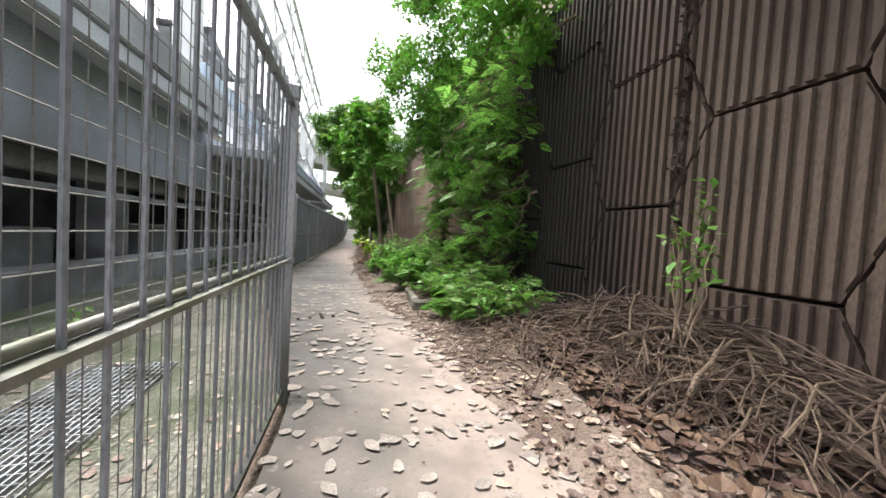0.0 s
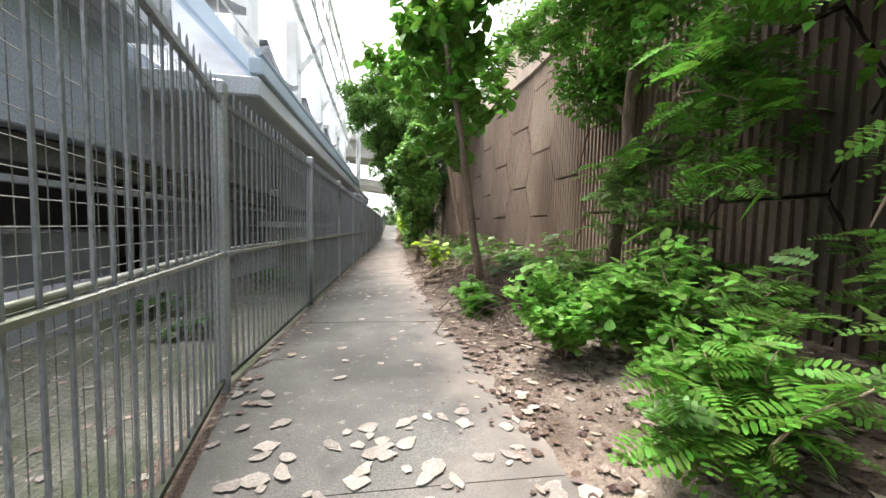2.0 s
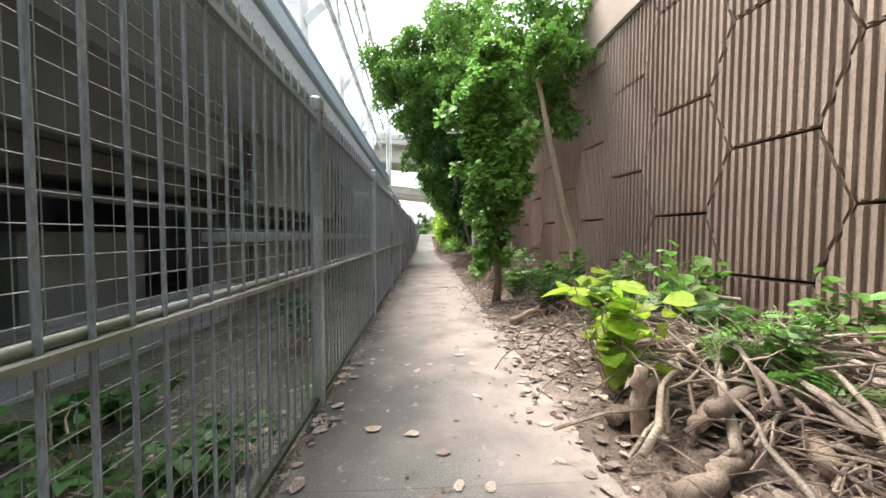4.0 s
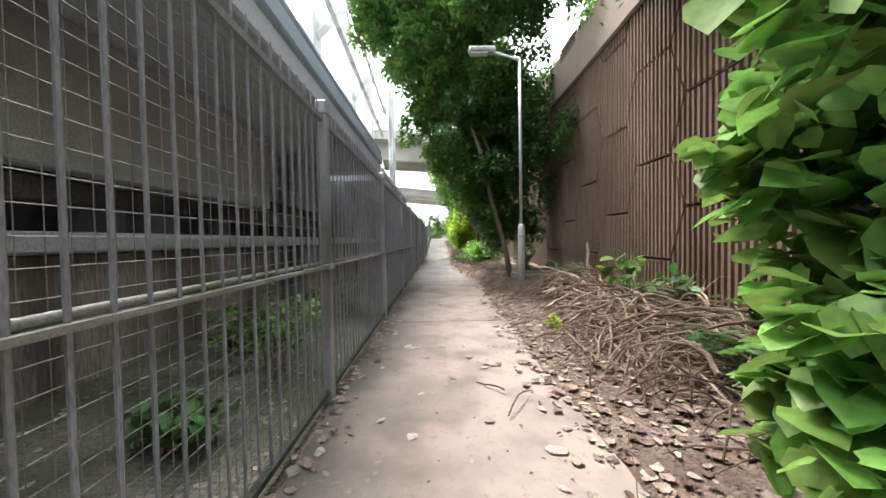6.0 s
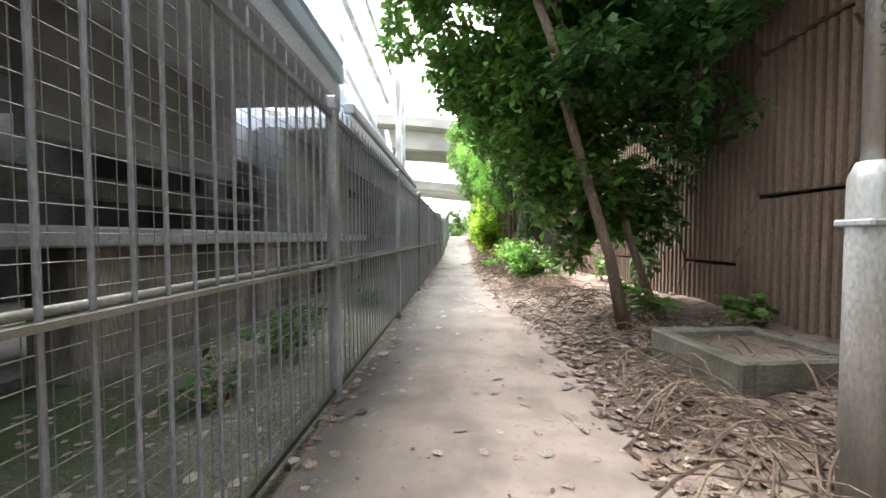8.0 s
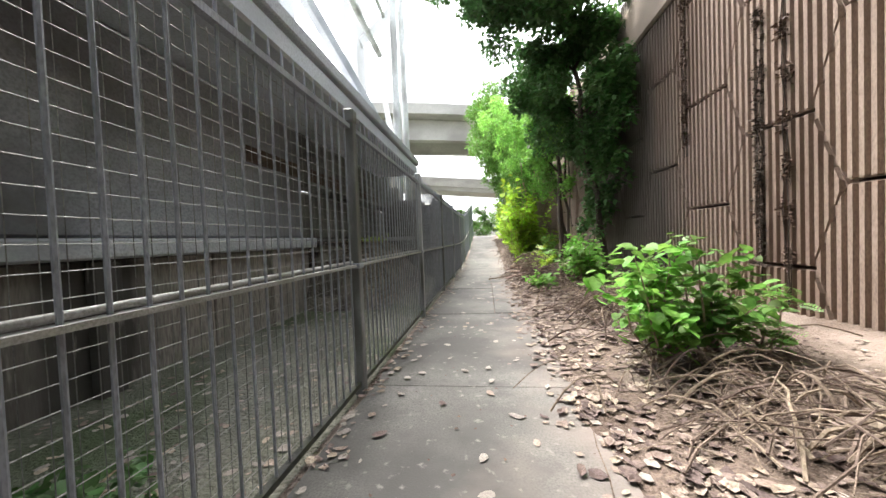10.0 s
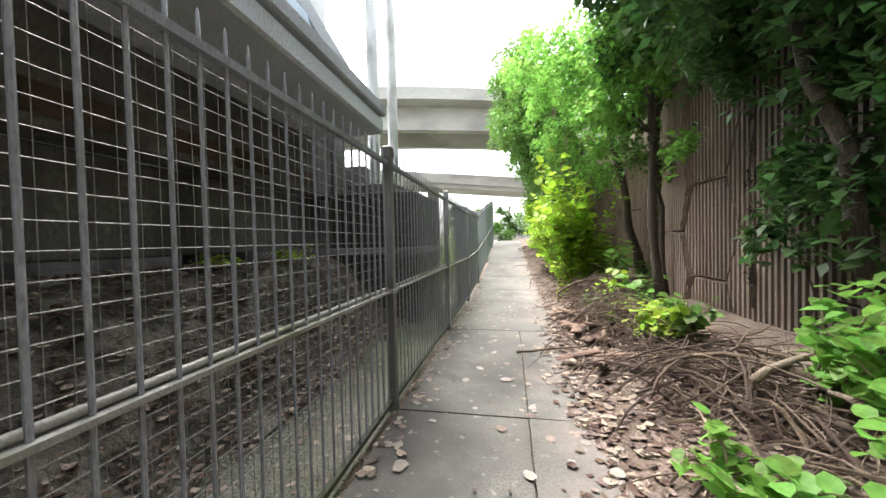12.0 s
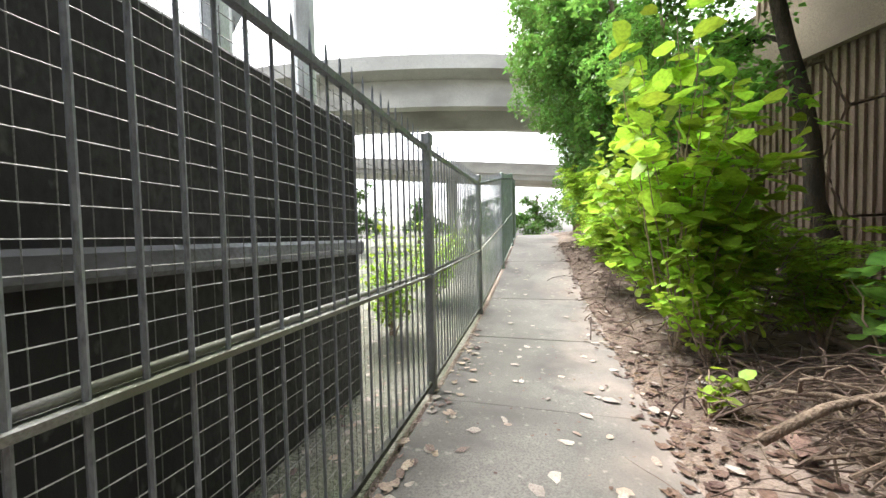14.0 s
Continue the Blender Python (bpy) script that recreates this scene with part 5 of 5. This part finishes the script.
rng_d = random.Random(66)
for i, (x, y, w, ln) in enumerate([(2.9, 12.2, 0.7, 1.5)] * 20 + [(3.2, 13.6, 0.5, 1.2)] * 6 + [(3.0, 19.0, 0.6, 1.4)] * 14 + [(3.05, 20.5, 0.4, 1.1)] * 14 + [(2.3, 35.4, 0.4, 1.0)] * 8 + [(2.6, 37.0, 0.45, 1.2)] * 8 + [(2.7, 33.0, 0.4, 0.9)] * 6 + [(4.2, 1.2, 0.25, 1.1)] * 5):
    cx, cy = x + rng_d.uniform(-w, w), y + rng_d.uniform(-w, w)
    t = rng_d.uniform(0, math.pi)
    dx, dy = math.cos(t) * ln * 0.5, math.sin(t) * ln * 0.5
    left = between(cy, PATH_RIGHT) + 0.12
    right = between(cy, WALL_AT) - 0.15
    x0, x1 = (min(right, max(left, q)) for q in (cx - dx, cx + dx))
    dead_branch((x0, cy - dy, ground_z(x0, cy - dy) + rng_d.uniform(0.02, 0.3)), (x1, cy + dy, ground_z(x1, cy + dy) + rng_d.uniform(0.02, 0.3)), rng_d.uniform(-0.02, 0.2), rng_d.uniform(0.01, 0.03), 660 + i, M_DRIFT if 3 < cy < 33 else M_BARK)


def fallen(label, count, seed, size, where, mat, lift=0.004, curly=0.14):
    """Curled dry leaves strewn on the ground by where(rng) -> x, y, z."""
    rng = random.Random(seed)
    v, f = [], []
    for k in range(count):
        x, y, z = where(rng)
        s = size * rng.uniform(0.45, 1.25)
        w = rng.uniform(0, 2 * math.pi)
        c, si = math.cos(w), math.sin(w)
        curl, tip = rng.uniform(-0.1, curly), rng.uniform(-0.05, curly)
        q = len(v)
        asp = rng.uniform(0.62, 1.15)
        for a, b, h in ((-1, 0, tip), (-0.55, 0.75, curl), (0.1, 0.95, curl), (0.75, 0.55, curl * 0.7), (1.05, 0.0, tip), (0.7, -0.6, curl * 0.7), (0.05, -0.9, curl), (-0.6, -0.7, curl), (0, 0, 0)):
            wild = rng.uniform(0.62, 1.15)
            a, b = a * s * 0.5 * wild, b * s * 0.42 * asp * wild
            v.append((x + a * c - b * si, y + a * si + b * c, z + lift + max(0, h + 0.06) * s * 0.5))
        f += [(q + i, q + (i + 1) % 8, q + 8) for i in range(8)]
    ob = raw("fallen_leaves", v, f, mat)
    return tagged(ob, label, "fallen leaves", kind="stuff")


def on_path(lo, hi, edge=1.0):
    def where(rng):
        y = rng.uniform(lo, hi)
        l, r = between(y, FENCE_AT) + 0.06, between(y, PATH_RIGHT)
        return l + (r - l) * rng.random() ** edge, y, rise(y) + 0.004
    return where


def on_soil(lo, hi, deep=1.0):
    def where(rng):
        y = rng.uniform(lo, hi)
        x = between(y, PATH_RIGHT) - 0.05 - 0.25 * rng.random() ** 4 + rng.random() ** 1.15 * deep * (between(y, WALL_AT) - between(y, PATH_RIGHT))
        return x, y, max(ground_z(x, y), rise(y) if x < between(y, PATH_RIGHT) + 0.02 else -9) + 0.004
    return where


def at_fence_foot(lo, hi):
    def where(rng):
        y = rng.uniform(lo, hi) + 0.35 * math.sin(rng.uniform(lo, hi) * 2.1)
        return between(y, FENCE_AT) + 0.04 + abs(rng.gauss(0, 0.11)), y, rise(y) + 0.004
    return where


def by_fence(lo, hi):
    def where(rng):
        y = rng.uniform(lo, hi)
        x = between(y, FENCE_AT) - 0.05 - rng.random() * 2.0
        return x, y, ground_z(x, y)
    return where


fallen("pale bleached leaves scattered on the concrete path", 460, 401, 0.12, on_path(-1, 6.8), M_PALELEAF, curly=0.05)
fallen("pale bleached leaves scattered on the concrete path", 300, 402, 0.105, on_path(6.5, 46), M_PALELEAF, curly=0.05)
fallen("brown dry leaves scattered on the concrete path", 360, 403, 0.085, on_path(-1, 46, 0.55), M_DEADLEAF, curly=0.05)
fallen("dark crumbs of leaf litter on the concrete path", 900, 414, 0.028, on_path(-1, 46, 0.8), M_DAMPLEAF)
fallen("brown leaves drifted against the foot of the fence", 700, 409, 0.075, at_fence_foot(7, 40), M_DEADLEAF, curly=0.3)
fallen("pale leaves drifted against the foot of the fence", 220, 410, 0.075, at_fence_foot(7, 40), M_PALELEAF)
fallen("brown dry leaf litter covering the soil", 6500, 404, 0.088, on_soil(-1, 26), M_DEADLEAF, curly=0.35)
fallen("brown dry leaf litter covering the soil", 5200, 405, 0.088, on_soil(23, 36, 0.7), M_DEADLEAF, curly=0.4)
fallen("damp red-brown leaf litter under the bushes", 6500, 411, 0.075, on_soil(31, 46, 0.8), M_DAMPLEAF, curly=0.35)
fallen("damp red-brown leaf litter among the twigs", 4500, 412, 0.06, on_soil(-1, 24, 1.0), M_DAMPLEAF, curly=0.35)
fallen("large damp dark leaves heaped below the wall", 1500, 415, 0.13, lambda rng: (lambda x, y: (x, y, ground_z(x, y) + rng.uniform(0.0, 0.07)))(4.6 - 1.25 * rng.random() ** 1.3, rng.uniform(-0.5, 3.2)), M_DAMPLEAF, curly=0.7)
fallen("sun-bleached brown litter on the soil", 3200, 413, 0.06, on_soil(14, 31, 0.9), M_DEADLEAF, curly=0.4)
fallen("pale dry leaf litter along the path edge", 700, 406, 0.095, on_soil(-1, 46, 0.8), M_PALELEAF)
fallen("dull leaf litter behind the fence", 2200, 407, 0.07, by_fence(-1, 42), M_DEADLEAF)
fallen("pale pebbles of leaf litter behind the fence", 1500, 408, 0.075, by_fence(-1, 42), M_PALELEAF)


# ---------------------------------------------------------------- small things
def kerb_block():
    ob = thing("kerb_block", "rough grey concrete kerb edging half buried in litter", "kerb", at=(2.62, 4.45, 0.0), turn=-2)
    part("stone", boxed(((0, 0, -0.05), (0.11, 1.15, 0.19)), bevel=0.03), M_KERB, ob)
    part("stone", boxed(((0, -0.13, -0.05), (0.3, -0.01, 0.18)), bevel=0.03), M_KERB, ob)


def concrete_pit():
    """A low hollow kerb box, filled with litter."""
    ob = thing("concrete_pit", "low weathered hollow concrete box filled with litter", "concrete box", at=(3.06, 23.0, 0.09), turn=6)
    for lo, hi in (((-0.48, -0.43, -0.2), (-0.37, 0.43, 0.24)), ((0.37, -0.43, -0.05), (0.48, 0.43, 0.235)),
                   ((-0.366, -0.43, -0.2), (0.366, -0.32, 0.238)), ((-0.366, 0.32, -0.05), (0.366, 0.43, 0.242))):
        part("side", boxed((lo, hi), bevel=0.018), M_KERB, ob)
    part("fill", boxed(((-0.368, -0.318, 0.0), (0.368, 0.318, 0.18))), M_SOIL, ob, "soil and dead leaves in the box")


def drain_slots():
    for i, (x, y, ln, w, turn) in enumerate(((1.10, 3.89, 0.05, 0.03, 10), (1.23, 3.97, 0.05, 0.03, 10), (1.36, 4.07, 0.24, 0.04, 12), (1.0, 3.82, 0.22, 0.03, 12), (1.51, 4.06, 0.06, 0.04, 10), (1.74, 4.3, 0.3, 0.03, 40))):
        bm = boxed(((-w / 2, -ln / 2, -0.02), (w / 2, ln / 2, 0.016)), bevel=0.003)
        ob = part("drain_slot", bm, M_HOLE, None)
        ob.matrix_world = pose(x, y, 0.0, 0, 0, turn)
        tagged(ob, "dark drain slot cut in the concrete path", "drain slot", "drain slots")


def floor_grate():
    g = thing("floor_grate", "grey metal grating set in the ground behind the fence", "grating", at=(0.15, 1.6, -0.03), turn=4)
    for k in range(17):
        part("bar", boxed(((-0.3 + k * 0.0375, -0.9, 0.0), (-0.292 + k * 0.0375, 0.9, 0.025))), M_STEEL, g)
    for k in range(25):
        part("cross_bar", boxed(((-0.3, -0.9 + k * 0.075, 0.004), (0.31, -0.894 + k * 0.075, 0.022))), M_STEEL, g)


def rubble_bank():
    """A bank of dark earth and rubble heaped against the building."""
    verts, faces, w = [], [], 15
    ys = [30.9 + 0.12 * k for k in range(45)]
    for y in ys:
        ends = min(1.0, (y - 30.9) / 0.7, (36.25 - y) / 0.5)
        for k in range(w):
            x = -0.75 - 0.12 * k
            t = max(0.0, min(1.0, k / (w - 4)))
            z = 1.14 * (t * t * (3 - 2 * t)) * max(0, ends) - 0.06
            z += 0.09 * noise.noise((x * 3, y * 3, 11)) + 0.05 * noise.noise((x * 9, y * 9, 12))
            verts.append((x, y, max(z, -0.12)))
    for j in range(len(ys) - 1):
        for k in range(w - 1):
            q = j * w + k
            faces.append((q, q + w, q + w + 1, q + 1))
    ob = raw("rubble_bank", verts, faces, M_RUBBLE)
    tagged(ob, "bank of dark earth and rubble against the building", "bank", kind="stuff")

    def strewn(rng):
        y, k = rng.uniform(31.3, 36.0), rng.random()
        t = min(1.0, k * (w - 1) / (w - 4))
        return -0.75 - 0.12 * k * (w - 1), y, 1.14 * (t * t * (3 - 2 * t)) * min(1.0, (y - 30.9) / 0.7, (36.25 - y) / 0.5) - 0.02
    fallen("dull dead leaves strewn over the rubble bank", 1500, 431, 0.075, strewn, M_DEADLEAF, curly=0.5)
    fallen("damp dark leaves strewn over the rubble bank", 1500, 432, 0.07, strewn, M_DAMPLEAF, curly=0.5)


def bark_slab(x, y, long, wide, turn, tilt, seed):
    """A curled plate of fallen bark."""
    rng = random.Random(seed)
    verts, faces = [], []
    for layer in (0.0, 0.012):
        for i in range(6):
            for k in range(5):
                a = (k - 2) / 2 * 1.1
                r = wide * 0.5 * (1 - 0.25 * abs(i - 2.5) / 2.5 * rng.random())
                verts.append(((i / 5 - 0.5) * long + rng.uniform(-0.01, 0.01), math.sin(a) * r, math.cos(a) * r * 0.55 + layer + rng.uniform(-0.004, 0.004)))
    for i in range(5):
        for k in range(4):
            q = i * 5 + k
            faces += [(q, q + 5, q + 6, q + 1), (30 + q, 31 + q, 36 + q, 35 + q)]
    for i in range(5):
        for k in (0, 4):
            q = i * 5 + k
            faces.append((q, q + 5, q + 35, q + 30) if k else (q, q + 30, q + 35, q + 5))
    for k in range(4):
        faces += [(k, k + 1, k + 31, k + 30), (25 + k, 55 + k, 56 + k, 26 + k)]
    ob = raw("bark_slab", verts, faces, M_BARKRED)
    ob.matrix_world = pose(x, y, ground_z(x, y) + 0.05 + long * 0.5 * abs(math.sin(radians(tilt))), 0, tilt, turn)
    tagged(ob, "curled red-brown slab of fallen bark in the litter", "bark", group="fallen bark slabs")


rubble_bank()
rng_b = random.Random(55)
for i in range(34):
    y = rng_b.uniform(33.6, 37.6)
    bark_slab(between(y, PATH_RIGHT) + rng_b.uniform(0.05, 0.95), y, rng_b.uniform(0.18, 0.6), rng_b.uniform(0.06, 0.15), rng_b.uniform(0, 360), rng_b.uniform(-18, 18), 560 + i)

kerb_block()
concrete_pit()
drain_slots()
floor_grate()
for i, (x, y, w, h, n, mat) in enumerate(((-0.6, 3.0, 0.3, 0.4, 90, M_LEAF), (-0.7, 11.5, 0.35, 0.45, 120, M_LEAFDARK), (-0.6, 13.6, 0.4, 0.5, 120, M_LEAFDARK), (-0.7, 18.3, 0.55, 0.75, 520, M_LEAF), (-0.8, 22.6, 0.35, 0.35, 100, M_LEAFDARK), (-0.9, 20.2, 0.3, 0.6, 90, M_LEAF),
                                          (-2.1, 33.4, 0.3, 0.25, 120, M_LEAFLIME), (-2.0, 34.6, 0.35, 0.3, 150, M_LEAFLIME), (-1.0, 39.6, 0.7, 1.5, 1300, M_LEAFLIME), (-0.9, 41.2, 0.7, 1.5, 1100, M_LEAFLIME), (-1.4, 44.2, 0.8, 1.7, 300, M_LEAFLIME))):
    shrub("weedy green plant behind the fence", x, y, w, h, n, 0.085, mat, 160 + i, "oval", z=1.0 if x < -1.9 else None)

add_panels(wall_thing, wall_pts)
